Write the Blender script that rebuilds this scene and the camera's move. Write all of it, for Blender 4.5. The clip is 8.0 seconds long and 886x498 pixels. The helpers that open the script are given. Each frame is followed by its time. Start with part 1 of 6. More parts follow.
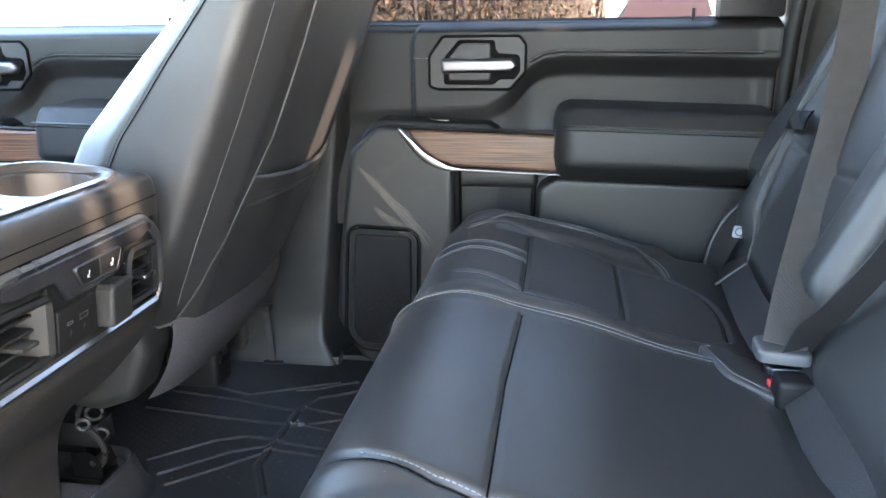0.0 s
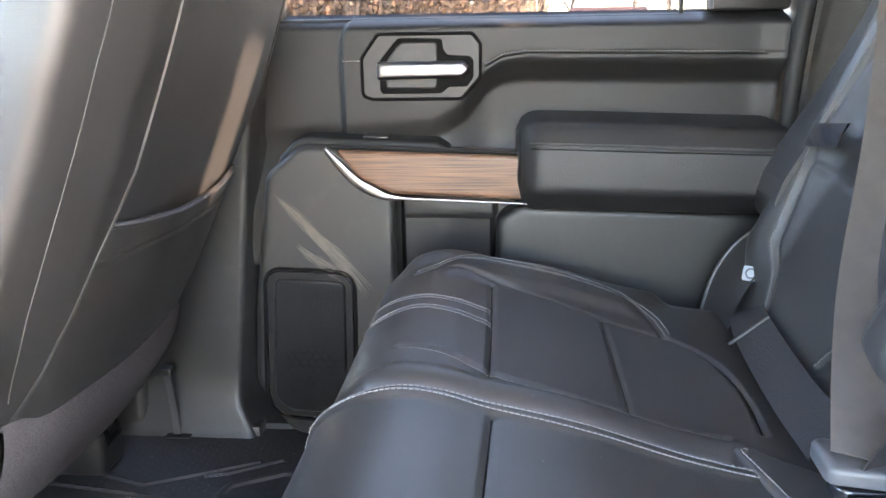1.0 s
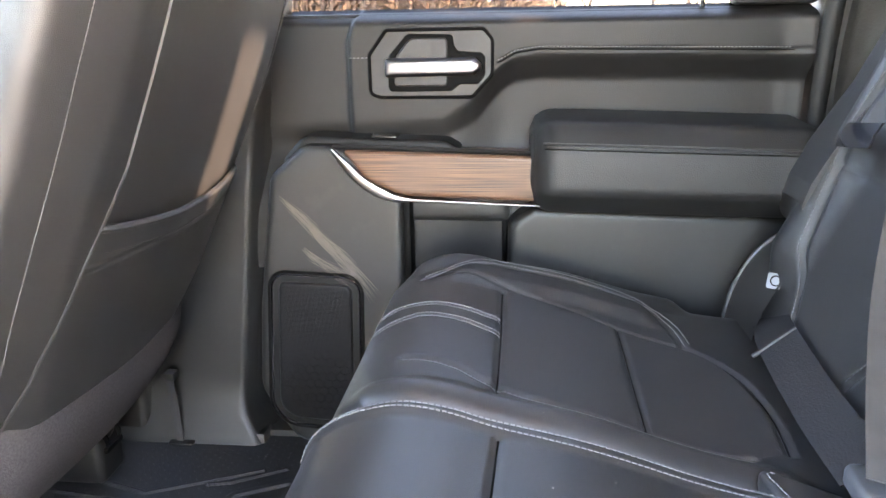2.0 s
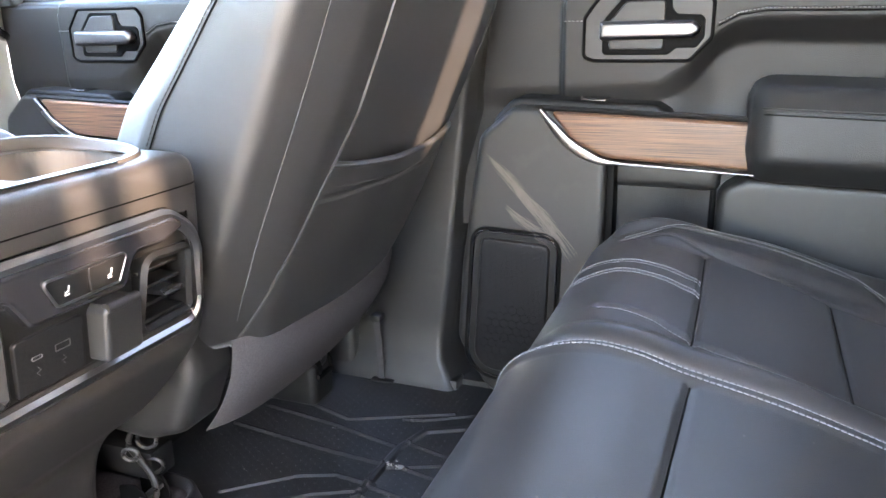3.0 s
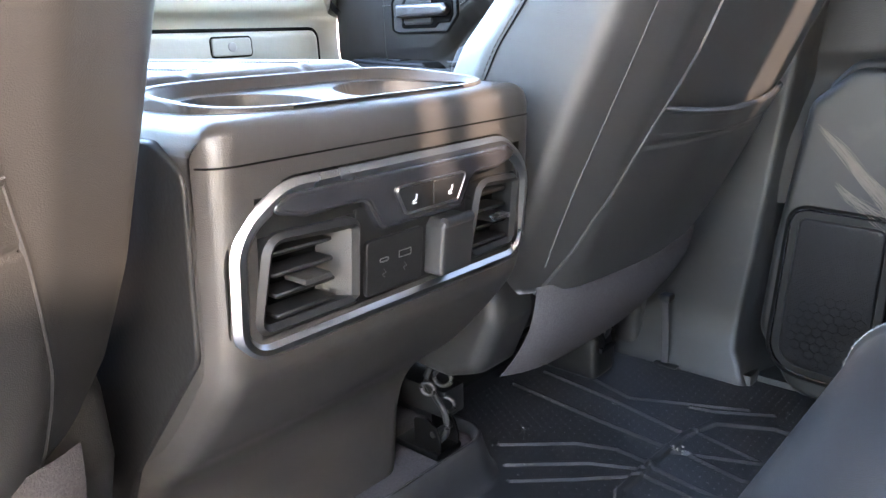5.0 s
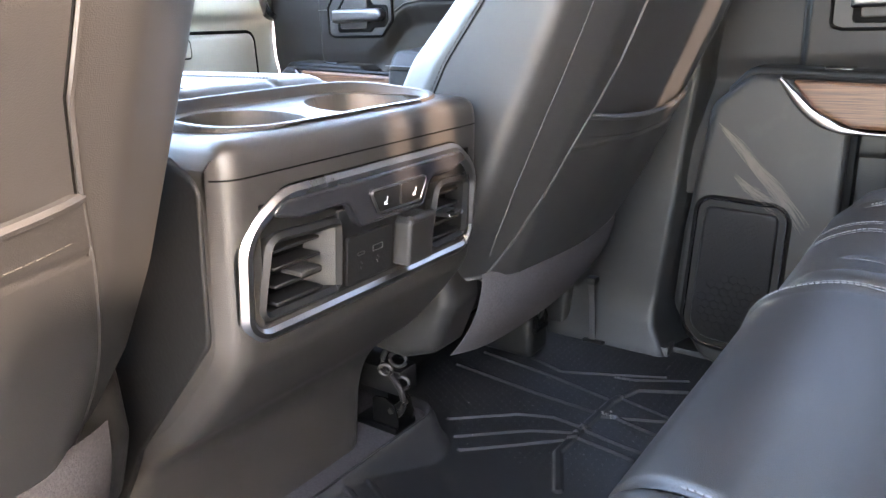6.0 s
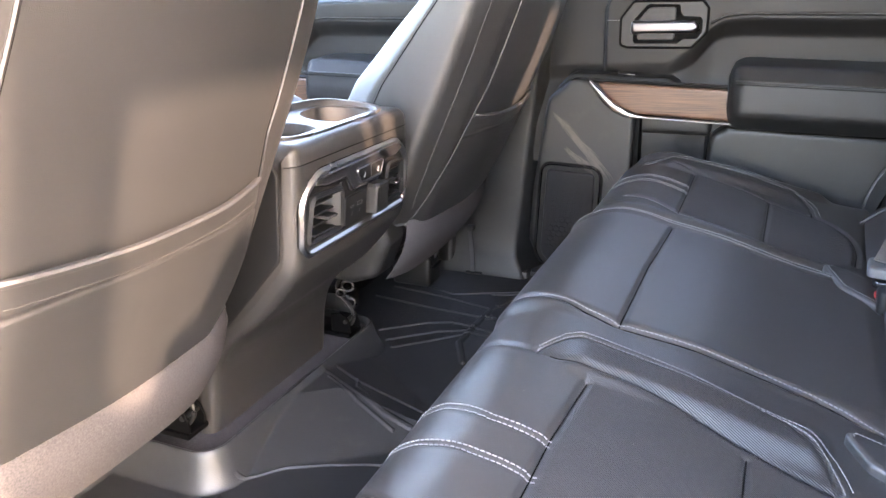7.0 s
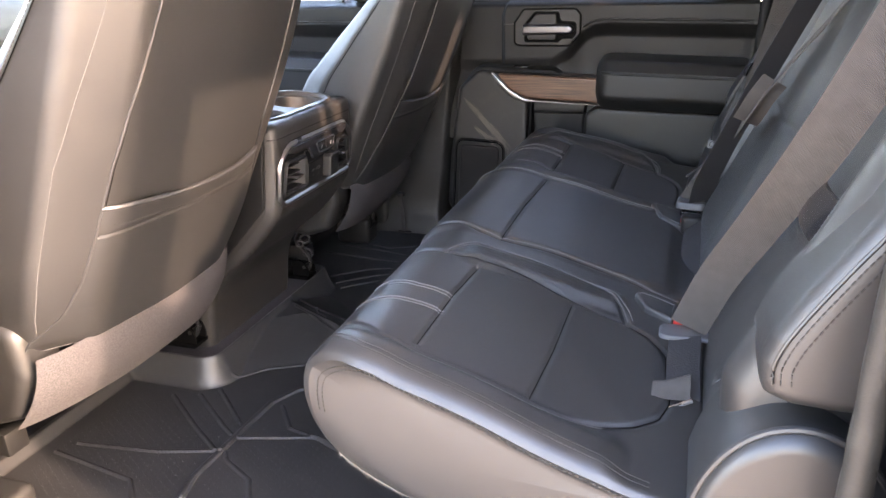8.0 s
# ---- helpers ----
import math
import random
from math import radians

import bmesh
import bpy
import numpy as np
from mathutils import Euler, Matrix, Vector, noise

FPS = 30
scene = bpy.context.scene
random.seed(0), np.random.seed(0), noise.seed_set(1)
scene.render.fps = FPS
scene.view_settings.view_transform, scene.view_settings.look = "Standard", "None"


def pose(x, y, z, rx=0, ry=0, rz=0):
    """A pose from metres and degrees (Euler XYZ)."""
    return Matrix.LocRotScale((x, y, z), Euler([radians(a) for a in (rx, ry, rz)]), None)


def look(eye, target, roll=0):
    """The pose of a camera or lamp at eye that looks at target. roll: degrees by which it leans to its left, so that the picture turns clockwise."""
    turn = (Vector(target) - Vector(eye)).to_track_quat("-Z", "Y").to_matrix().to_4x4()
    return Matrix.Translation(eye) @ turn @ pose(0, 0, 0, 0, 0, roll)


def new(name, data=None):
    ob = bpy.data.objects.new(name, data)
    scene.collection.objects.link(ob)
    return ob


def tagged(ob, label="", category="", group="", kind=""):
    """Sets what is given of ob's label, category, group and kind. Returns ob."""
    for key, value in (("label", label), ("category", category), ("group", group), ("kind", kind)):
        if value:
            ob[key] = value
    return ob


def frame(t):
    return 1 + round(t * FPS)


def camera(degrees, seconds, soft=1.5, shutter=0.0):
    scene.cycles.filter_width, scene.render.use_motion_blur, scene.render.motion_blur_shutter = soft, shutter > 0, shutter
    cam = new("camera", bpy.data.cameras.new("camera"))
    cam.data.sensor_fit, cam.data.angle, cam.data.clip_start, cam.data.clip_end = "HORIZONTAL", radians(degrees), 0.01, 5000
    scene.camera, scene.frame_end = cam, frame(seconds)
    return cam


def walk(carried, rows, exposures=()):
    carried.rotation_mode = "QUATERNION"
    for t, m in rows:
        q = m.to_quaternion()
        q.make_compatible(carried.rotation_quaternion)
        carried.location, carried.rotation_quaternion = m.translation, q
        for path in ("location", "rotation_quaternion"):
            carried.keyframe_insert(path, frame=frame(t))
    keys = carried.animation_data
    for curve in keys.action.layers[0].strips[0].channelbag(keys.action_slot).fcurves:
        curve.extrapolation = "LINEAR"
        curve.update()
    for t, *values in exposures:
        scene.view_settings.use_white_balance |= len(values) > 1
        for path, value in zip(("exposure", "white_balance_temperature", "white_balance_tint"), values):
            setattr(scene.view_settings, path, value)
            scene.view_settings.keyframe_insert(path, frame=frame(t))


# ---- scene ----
cam = camera(61.3, 8.0)
PATH = [
    (0, (0.163, -0.655, 0.692), (-0.135, 1.237, 0.116), -0.8),
    (0.5, (0.135, -0.473, 0.679), (-0.073, 1.435, 0.118), -0.6),
    (1, (0.135, -0.381, 0.672), (-0.028, 1.532, 0.114), -0.9),
    (1.2, (0.138, -0.36, 0.673), (-0.017, 1.554, 0.114), -1.0),
    (2.3, (0.142, -0.338, 0.666), (-0.146, 1.559, 0.102), -1.0),
    (2.5, (0.143, -0.342, 0.666), (-0.236, 1.536, 0.091), -1.0),
    (3, (0.144, -0.378, 0.64), (-0.565, 1.396, 0.048), -1.3),
    (3.5, (0.117, -0.411, 0.604), (-0.905, 1.203, 0.013), -1.6),
    (4, (0.09, -0.407, 0.585), (-1.105, 1.088, 0.005), -1.9),
    (4.5, (0.084, -0.4, 0.579), (-1.186, 1.036, 0.011), -2.0),
    (4.7, (0.084, -0.401, 0.579), (-1.203, 1.022, 0.014), -2.0),
    (5.8, (0.098, -0.447, 0.593), (-1.079, 1.059, 0.005), -2.0),
    (6, (0.115, -0.497, 0.61), (-1.003, 1.051, 0.014), -1.9),
    (6.5, (0.185, -0.692, 0.673), (-0.758, 0.952, 0.035), -2.0),
    (7, (0.253, -0.952, 0.727), (-0.524, 0.762, 0.049), -1.8),
    (7.5, (0.318, -1.177, 0.776), (-0.344, 0.571, 0.066), -1.7),
    (8, (0.408, -1.343, 0.797), (-0.194, 0.425, 0.082), -1.8),
]
walk(cam, [(t, look(eye, target, roll)) for t, eye, target, roll in PATH], [(0.0, 6.08, 6600, 12), (0.5, 6.29, 6800, 14), (1.0, 6.55, 7150, 17), (2.5, 6.66, 7350, 19), (3.0, 6.66, 7050, 18), (3.5, 6.37, 6950, 17), (4.5, 6.38, 6550, 15), (6.0, 6.24, 6950, 18), (6.5, 6.2, 7200, 20), (7.0, 6.18, 7200, 22), (7.5, 6.22, 7200, 21), (8.0, 5.2, 7350, 23)])

# ---- world and light ----
world = bpy.data.worlds.new("sky")
scene.world = world
world.use_nodes = True
wn, wl = world.node_tree.nodes, world.node_tree.links
sky = wn.new("ShaderNodeTexSky")
sky.sky_type = "NISHITA"
sky.sun_disc = False
sky.sun_elevation, sky.sun_rotation = radians(25.1), radians(106.7)
sky.air_density, sky.dust_density, sky.ozone_density = 1.0, 1.4, 0.5
wl.new(sky.outputs[0], wn["Background"].inputs[0])
wn["Background"].inputs[1].default_value = 0.11
sun_data = bpy.data.lights.new("sun", "SUN")
sun_data.energy, sun_data.angle, sun_data.color = 0.75, radians(1.3), (1.0, 0.80, 0.63)
sun = new("sun", sun_data)
sun.matrix_world = look((12.0, -3.6, 5.88), (0, 0, 0))

# ---- materials ----


def mat(name, color, rough=0.5, metal=0.0, var=0.25, var_scale=6.0, grain=0.0, grain_scale=400.0, wear=0.0, spec=0.5, coat=0.0, voro=False):
    """A principled material: broad stains in colour and gloss, fine grain in relief."""
    m = bpy.data.materials.new(name)
    m.use_nodes = True
    n, l = m.node_tree.nodes, m.node_tree.links
    b = n["Principled BSDF"]
    b.inputs["Metallic"].default_value = metal
    b.inputs["Specular IOR Level"].default_value = spec
    b.inputs["Coat Weight"].default_value = coat
    tc = n.new("ShaderNodeTexCoord")
    big = n.new("ShaderNodeTexNoise")
    big.inputs["Scale"].default_value, big.inputs["Detail"].default_value = var_scale, 6
    l.new(tc.outputs["Object"], big.inputs["Vector"])
    fine = n.new("ShaderNodeTexNoise")
    fine.inputs["Scale"].default_value, fine.inputs["Detail"].default_value = grain_scale * 0.4, 3
    l.new(tc.outputs["Object"], fine.inputs["Vector"])
    mix = n.new("ShaderNodeMix")
    mix.data_type = "RGBA"
    c = Vector(color)
    mix.inputs[6].default_value = (*(c * (1 - var)), 1)
    mix.inputs[7].default_value = (*(c * (1 + var)), 1)
    l.new(big.outputs[0], mix.inputs[0])
    last = mix.outputs[2]
    if wear:
        ramp = n.new("ShaderNodeMapRange")
        ramp.inputs[1].default_value, ramp.inputs[2].default_value = 0.58, 0.75
        ramp.inputs[4].default_value = wear
        wn_ = n.new("ShaderNodeTexNoise")
        wn_.inputs["Scale"].default_value, wn_.inputs["Detail"].default_value = var_scale * 3.1, 8
        l.new(tc.outputs["Object"], wn_.inputs["Vector"])
        l.new(wn_.outputs[0], ramp.inputs[0])
        dust = n.new("ShaderNodeMix")
        dust.data_type = "RGBA"
        dust.inputs[7].default_value = (0.22, 0.2, 0.17, 1)
        l.new(ramp.outputs[0], dust.inputs[0])
        l.new(last, dust.inputs[6])
        last = dust.outputs[2]
    l.new(last, b.inputs["Base Color"])
    rr = n.new("ShaderNodeMapRange")
    rr.inputs[3].default_value, rr.inputs[4].default_value = max(0.02, rough - 0.07), min(1, rough + 0.07)
    l.new(big.outputs[0], rr.inputs[0])
    l.new(rr.outputs[0], b.inputs["Roughness"])
    if grain:
        bump = n.new("ShaderNodeBump")
        bump.inputs["Strength"].default_value, bump.inputs["Distance"].default_value = grain, 0.0006
        if voro:
            v = n.new("ShaderNodeTexVoronoi")
            v.inputs["Scale"].default_value = grain_scale
            l.new(tc.outputs["Object"], v.inputs["Vector"])
            l.new(v.outputs["Distance"], bump.inputs["Height"])
        else:
            l.new(fine.outputs[0], bump.inputs["Height"])
        l.new(bump.outputs[0], b.inputs["Normal"])
    return m


M_LEATHER = mat("black leather", (0.021, 0.0203, 0.0200), 0.40, var=0.2, var_scale=5, grain=0.22, grain_scale=1300, wear=0.03, spec=0.68, voro=True)
M_PERF = mat("perforated leather", (0.024, 0.0235, 0.0235), 0.46, var=0.2, var_scale=5, grain=0.8, grain_scale=420, voro=True)
M_FLEECE = mat("pale fleece", (0.11, 0.10, 0.085), 0.95, var=0.2)
M_RIBBED = mat("ribbed leather", (0.024, 0.024, 0.0245), 0.40, var=0.2, var_scale=5, grain=0.6, grain_scale=500, voro=True)
def add_ribs(m, scale, depth):
    """Fine slanted ribs on top of a material's grain."""
    n, l = m.node_tree.nodes, m.node_tree.links
    tc = n.new("ShaderNodeTexCoord")
    wave = n.new("ShaderNodeTexWave")
    wave.bands_direction = "DIAGONAL"
    wave.inputs["Scale"].default_value = scale
    l.new(tc.outputs["Object"], wave.inputs["Vector"])
    bump = n.new("ShaderNodeBump")
    bump.inputs["Strength"].default_value, bump.inputs["Distance"].default_value = depth, 0.001
    l.new(wave.outputs["Fac"], bump.inputs["Height"])
    l.new(bump.outputs[0], n["Principled BSDF"].inputs["Normal"])


add_ribs(M_RIBBED, 170, 0.7)
add_ribs(M_PERF, 260, 0.55)

M_GREY_LEATHER = mat("seat leather", (0.0100, 0.0098, 0.0097), 0.50, var=0.2, var_scale=4, grain=0.28, grain_scale=1300, wear=0.02, spec=0.82, voro=True)
M_PLASTIC = mat("grained plastic", (0.0125, 0.0122, 0.0118), 0.43, var=0.25, var_scale=7, grain=0.6, grain_scale=2600, wear=0.04, spec=0.4)
M_CONSOLE = mat("console plastic", (0.019, 0.0174, 0.016), 0.41, var=0.2, var_scale=7, grain=0.5, grain_scale=2800, wear=0.05, spec=0.5)
M_SOFT = mat("soft door skin", (0.0105, 0.0100, 0.0096), 0.47, var=0.15, var_scale=6, grain=0.6, grain_scale=1500, spec=0.27)
M_GLOSS = mat("gloss black plastic", (0.012, 0.012, 0.0135), 0.16, var=0.2, spec=0.6)
M_TRAY = mat("tray plastic", (0.03, 0.028, 0.026), 0.5, var=0.2, spec=0.32)
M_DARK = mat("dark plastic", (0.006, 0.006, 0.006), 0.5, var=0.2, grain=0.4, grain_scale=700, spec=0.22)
M_CARPET = mat("grey carpet", (0.045, 0.042, 0.043), 0.95, var=0.75, var_scale=420, grain=1.0, grain_scale=1500, spec=0.05)
M_RUBBER = mat("rubber mat", (0.0165, 0.0167, 0.0173), 0.44, var=0.35, var_scale=9, grain=0.7, grain_scale=1400, wear=0.05, spec=0.45)
M_BLACK = mat("black gap plastic", (0.002, 0.002, 0.002), 0.5, var=0.1, spec=0.04)
M_HANDLE = mat("satin handle metal", (0.14, 0.14, 0.147), 0.34, metal=1.0, var=0.08)
M_CHROME = mat("satin chrome", (0.24, 0.235, 0.23), 0.28, metal=1.0, var=0.08)
M_STEEL = mat("dark steel", (0.008, 0.0078, 0.0075), 0.5, var=0.3, var_scale=30, spec=0.4)
M_SEAM_THREAD = mat("pale seam thread", (0.075, 0.075, 0.075), 0.8, var=0.1, spec=0.2)
M_DARK_THREAD = mat("dark thread", (0.034, 0.032, 0.029), 0.8, var=0.1, spec=0.2)
M_THREAD = mat("grey thread", (0.15, 0.15, 0.15), 0.8, var=0.1, spec=0.2)
M_WEB = mat("belt webbing", (0.07, 0.063, 0.058), 0.6, var=0.3, var_scale=60, grain=0.8, grain_scale=1400, spec=0.15, voro=True)
add_ribs(M_WEB, 420, 0.6)
M_BELT_PLASTIC = mat("grey belt plastic", (0.06, 0.06, 0.063), 0.5, var=0.15)
M_RED = mat("red button", (0.5, 0.03, 0.025), 0.4, var=0.1)
M_BLACK_WEB = mat("black webbing", (0.024, 0.023, 0.024), 0.6, var=0.15, grain=1.0, grain_scale=900, spec=0.2)
M_FRAME = mat("satin dark chrome", (0.37, 0.365, 0.365), 0.29, metal=1.0, var=0.12, var_scale=12)
# base lightened and warmed: sun on the near jamb is put into the colour
M_JAMB = mat("sun-toned jamb trim", (0.028, 0.026, 0.023), 0.5, spec=0.3, var=0.2, grain=0.5, grain_scale=700, wear=0.15)
M_ARM = mat("armrest leather", (0.012, 0.0118, 0.0115), 0.48, var=0.15, grain=0.4, grain_scale=620, spec=0.32, voro=True)
M_WHITE = mat("white print", (0.5, 0.5, 0.5), 0.6, var=0.05)
# base raised far above the dark plastics to carry light from the windscreen
M_DASH = mat("window-lit dash plastic", (0.2, 0.2, 0.17), 0.55, var=0.1, grain=0.4)
M_HEADLINER = mat("headliner cloth", (0.6, 0.59, 0.57), 0.95, var=0.08)
M_PAINT = mat("black body paint", (0.02, 0.02, 0.022), 0.15, var=0.1, coat=0.6)
M_SEAL = mat("rubber seal", (0.012, 0.012, 0.012), 0.55, var=0.2, spec=0.2)
M_GROUND = mat("dry pale gravel", (0.48, 0.40, 0.308), 0.95, var=0.5, var_scale=2.0, grain=1.0, grain_scale=60)


def wood_material():
    m = mat("brown wood veneer", (0.13, 0.063, 0.034), 0.42, var=0.3, coat=0.06, spec=0.35)
    n, l = m.node_tree.nodes, m.node_tree.links
    b = n["Principled BSDF"]
    tc = n.new("ShaderNodeTexCoord")
    mp = n.new("ShaderNodeMapping")
    mp.inputs["Scale"].default_value = (7, 40, 900)
    no = n.new("ShaderNodeTexNoise")
    no.inputs["Scale"].default_value, no.inputs["Detail"].default_value, no.inputs["Distortion"].default_value = 1.0, 6, 0.15
    l.new(tc.outputs["Object"], mp.inputs["Vector"])
    l.new(mp.outputs[0], no.inputs["Vector"])
    r = n.new("ShaderNodeValToRGB")
    r.color_ramp.elements[0].position, r.color_ramp.elements[0].color = 0.38, (0.02, 0.011, 0.008, 1)
    r.color_ramp.elements[1].position, r.color_ramp.elements[1].color = 0.68, (0.19, 0.10, 0.055, 1)
    e = r.color_ramp.elements.new(0.5)
    e.color = (0.10, 0.05, 0.029, 1)
    l.new(no.outputs[0], r.inputs[0])
    l.new(r.outputs[0], b.inputs["Base Color"])
    return m


M_WOOD = wood_material()


def glass_material():
    m = bpy.data.materials.new("window glass")
    m.use_nodes = True
    b = m.node_tree.nodes["Principled BSDF"]
    b.inputs["Base Color"].default_value = (0.93, 0.96, 0.95, 1)
    b.inputs["Roughness"].default_value, b.inputs["IOR"].default_value = 0.0, 1.03
    b.inputs["Transmission Weight"].default_value = 1.0
    return m


M_GLASS = glass_material()
M_TINT = glass_material()
M_TINT.node_tree.nodes["Principled BSDF"].inputs["Base Color"].default_value = (0.2, 0.19, 0.185, 1)


def tinted_material():
    """Privacy glass: passes light dimmed, with a faint gloss."""
    m = bpy.data.materials.new("privacy glass")
    m.use_nodes = True
    n, l = m.node_tree.nodes, m.node_tree.links
    n.remove(n["Principled BSDF"])
    t, g, mix = n.new("ShaderNodeBsdfTransparent"), n.new("ShaderNodeBsdfGlossy"), n.new("ShaderNodeMixShader")
    t.inputs["Color"].default_value = (0.97, 0.96, 0.945, 1)
    g.inputs["Roughness"].default_value = 0.03
    mix.inputs[0].default_value = 0.04
    l.new(t.outputs[0], mix.inputs[1])
    l.new(g.outputs[0], mix.inputs[2])
    l.new(mix.outputs[0], n["Material Output"].inputs["Surface"])
    return m


M_PRIVACY = tinted_material()

# ---- mesh helpers ----


def finish(name, me, material, parent, label=""):
    ob = new(name, me)
    for one in (material if isinstance(material, (list, tuple)) else [material]):
        me.materials.append(one)
    if parent is not None:
        ob.parent = parent
    if label:
        ob["label"] = label
    return ob


def part(name, bm, material, parent, label="", smooth=40):
    """Links a bmesh as one mesh object under a thing or a part."""
    bmesh.ops.remove_doubles(bm, verts=bm.verts[:], dist=1e-5)
    bmesh.ops.recalc_face_normals(bm, faces=bm.faces[:])
    me = bpy.data.meshes.new(name)
    bm.to_mesh(me)
    bm.free()
    if smooth:
        for p in me.polygons:
            p.use_smooth = True
        me.set_sharp_from_angle(angle=radians(smooth))
    return finish(name, me, material, parent, label)


def thing(name, label, category, place=(0, 0, 0), group="", kind=""):
    ob = new(name)
    ob.location = place
    ob.empty_display_size = 0.05
    return tagged(ob, label, category, group, kind)


def sheet(name, P, material, parent, label="", keep=None, close_j=False, cap=False):
    """A smooth sheet through the grid P[i, j]; keep picks the quads. Normals follow the whole grid, so that pieces of one sheet meet without an edge."""
    P = np.asarray(P, float)
    n, m = P.shape[:2]
    di = np.gradient(P, axis=0)
    dj = (np.roll(P, -1, 1) - np.roll(P, 1, 1)) if close_j else np.gradient(P, axis=1)
    N = np.cross(di, dj)
    N /= np.maximum(np.linalg.norm(N, axis=2, keepdims=True), 1e-12)
    mj = m if close_j else m - 1
    I, J = np.meshgrid(np.arange(n - 1), np.arange(mj), indexing="ij")
    if keep is not None:
        I, J = I[keep], J[keep]
    I, J = I.ravel(), J.ravel()
    J2 = (J + 1) % m
    F = np.stack([I * m + J, (I + 1) * m + J, (I + 1) * m + J2, I * m + J2], 1)
    used, inv = np.unique(F, return_inverse=True)
    F = inv.reshape(F.shape)
    me = bpy.data.meshes.new(name)
    faces = F.tolist()
    if cap and close_j:
        faces += [list(range(m))[::-1], list(range((n - 1) * m, n * m))]
    me.from_pydata(P.reshape(-1, 3)[used].tolist(), [], faces)
    me.polygons.foreach_set("use_smooth", [True] * len(F) + [False] * (len(faces) - len(F)))
    if not cap:
        me.normals_split_custom_set_from_vertices(N.reshape(-1, 3)[used].tolist())
    me.update()
    return finish(name, me, material, parent, label)


def spline(pts, n):
    """n points evenly along a smooth curve through pts."""
    pts = np.asarray(pts, float)
    q = np.vstack([2 * pts[0] - pts[1], pts, 2 * pts[-1] - pts[-2]])
    out = []
    for k in range(1, len(q) - 2):
        for u in np.linspace(0, 1, 24, endpoint=False):
            a, b, c, d = q[k - 1:k + 3]
            out.append(0.5 * (2 * b + (c - a) * u + (2 * a - 5 * b + 4 * c - d) * u * u + (3 * b - a - 3 * c + d) * u ** 3))
    out.append(pts[-1])
    return even(np.array(out), n)


def even(pts, n):
    pts = np.asarray(pts, float)
    d = np.r_[0, np.cumsum(np.linalg.norm(np.diff(pts, axis=0), axis=1))]
    t = np.linspace(0, d[-1], n)
    return np.stack([np.interp(t, d, pts[:, k]) for k in range(pts.shape[1])], 1)


def rounded(pts, r, seg=5):
    """A closed outline in 2D with rounded corners; r: one radius, or one for each corner."""
    pts = [np.array(p, float) for p in pts]
    rs = r if isinstance(r, (list, tuple)) else [r] * len(pts)
    out = []
    for k, p in enumerate(pts):
        a, b = pts[k - 1] - p, pts[(k + 1) % len(pts)] - p
        la, lb = np.linalg.norm(a), np.linalg.norm(b)
        a, b = a / la, b / lb
        ang = math.acos(max(-1, min(1, a @ b)))
        cut = min(rs[k] / math.tan(ang / 2), la * 0.49, lb * 0.49)
        rad = cut * math.tan(ang / 2)
        if rad < 1e-5:
            out.append(p)
            continue
        mid = (a + b) / np.linalg.norm(a + b)
        c = p + mid * rad / math.sin(ang / 2)
        s, e = p + a * cut - c, p + b * cut - c
        w = math.acos(max(-1, min(1, s @ e / rad ** 2)))
        for u in np.linspace(0, 1, seg):
            out.append(c + (math.sin((1 - u) * w) * s + math.sin(u * w) * e) / max(math.sin(w), 1e-9))
    return np.array(out)


def shrink(o, d):
    """A closed outline moved inwards by d."""
    o = np.asarray(o, float)
    t = np.roll(o, -1, 0) - np.roll(o, 1, 0)
    t /= np.maximum(np.linalg.norm(t, axis=1, keepdims=True), 1e-9)
    area = np.sum(o[:, 0] * np.roll(o[:, 1], -1) - o[:, 1] * np.roll(o[:, 0], -1))
    nrm = np.stack([-t[:, 1], t[:, 0]], 1) * (1 if area > 0 else -1)
    q = o + nrm * d
    for _ in range(4):
        back = np.sum((np.roll(q, -1, 0) - q) * (np.roll(o, -1, 0) - o), axis=1) <= 0
        if not back.any() or back.all():
            break
        k0 = int(np.argmin(back))
        k, n = 0, len(o)
        while k < n:
            i = (k0 + k) % n
            if back[i]:
                run = [i]
                while back[(run[-1]) % n]:
                    run.append((run[-1] + 1) % n)
                    k += 1
                q[run] = q[run].mean(0)
            k += 1
    return q


def axes(kind, at):
    """Maps an outline's (u, v) and a height h to the world: 'y' faces -y at y = at, 'x' faces +x at x = at, 'z' faces up."""
    if kind == "y":
        return lambda u, v, h: (u, at - h, v)
    if kind == "x":
        return lambda u, v, h: (at + h, u, v)
    return lambda u, v, h: (u, v, at + h)


def plate_bm(outline, to, h0, h1, bevel=0.002, steps=3, bm=None):
    """A solid with that outline from h0 to h1, its front edge rounded."""
    bm = bm or bmesh.new()
    rings = [(outline, h0), (outline, h1 - bevel)]
    for k in range(1, steps + 1):
        a = k / steps * math.pi / 2
        rings.append((shrink(outline, bevel * (1 - math.cos(a))), h1 - bevel + bevel * math.sin(a)))
    rings.append((shrink(outline, bevel * 1.6 + 0.0002), h1))
    vs = [[bm.verts.new(to(u, v, h)) for u, v in o] for o, h in rings]
    n = len(outline)
    for a, b in zip(vs, vs[1:]):
        for k in range(n):
            bm.faces.new((a[k], a[(k + 1) % n], b[(k + 1) % n], b[k]))
    bm.faces.new(vs[-1])
    bm.faces.new(vs[0][::-1])
    return bm


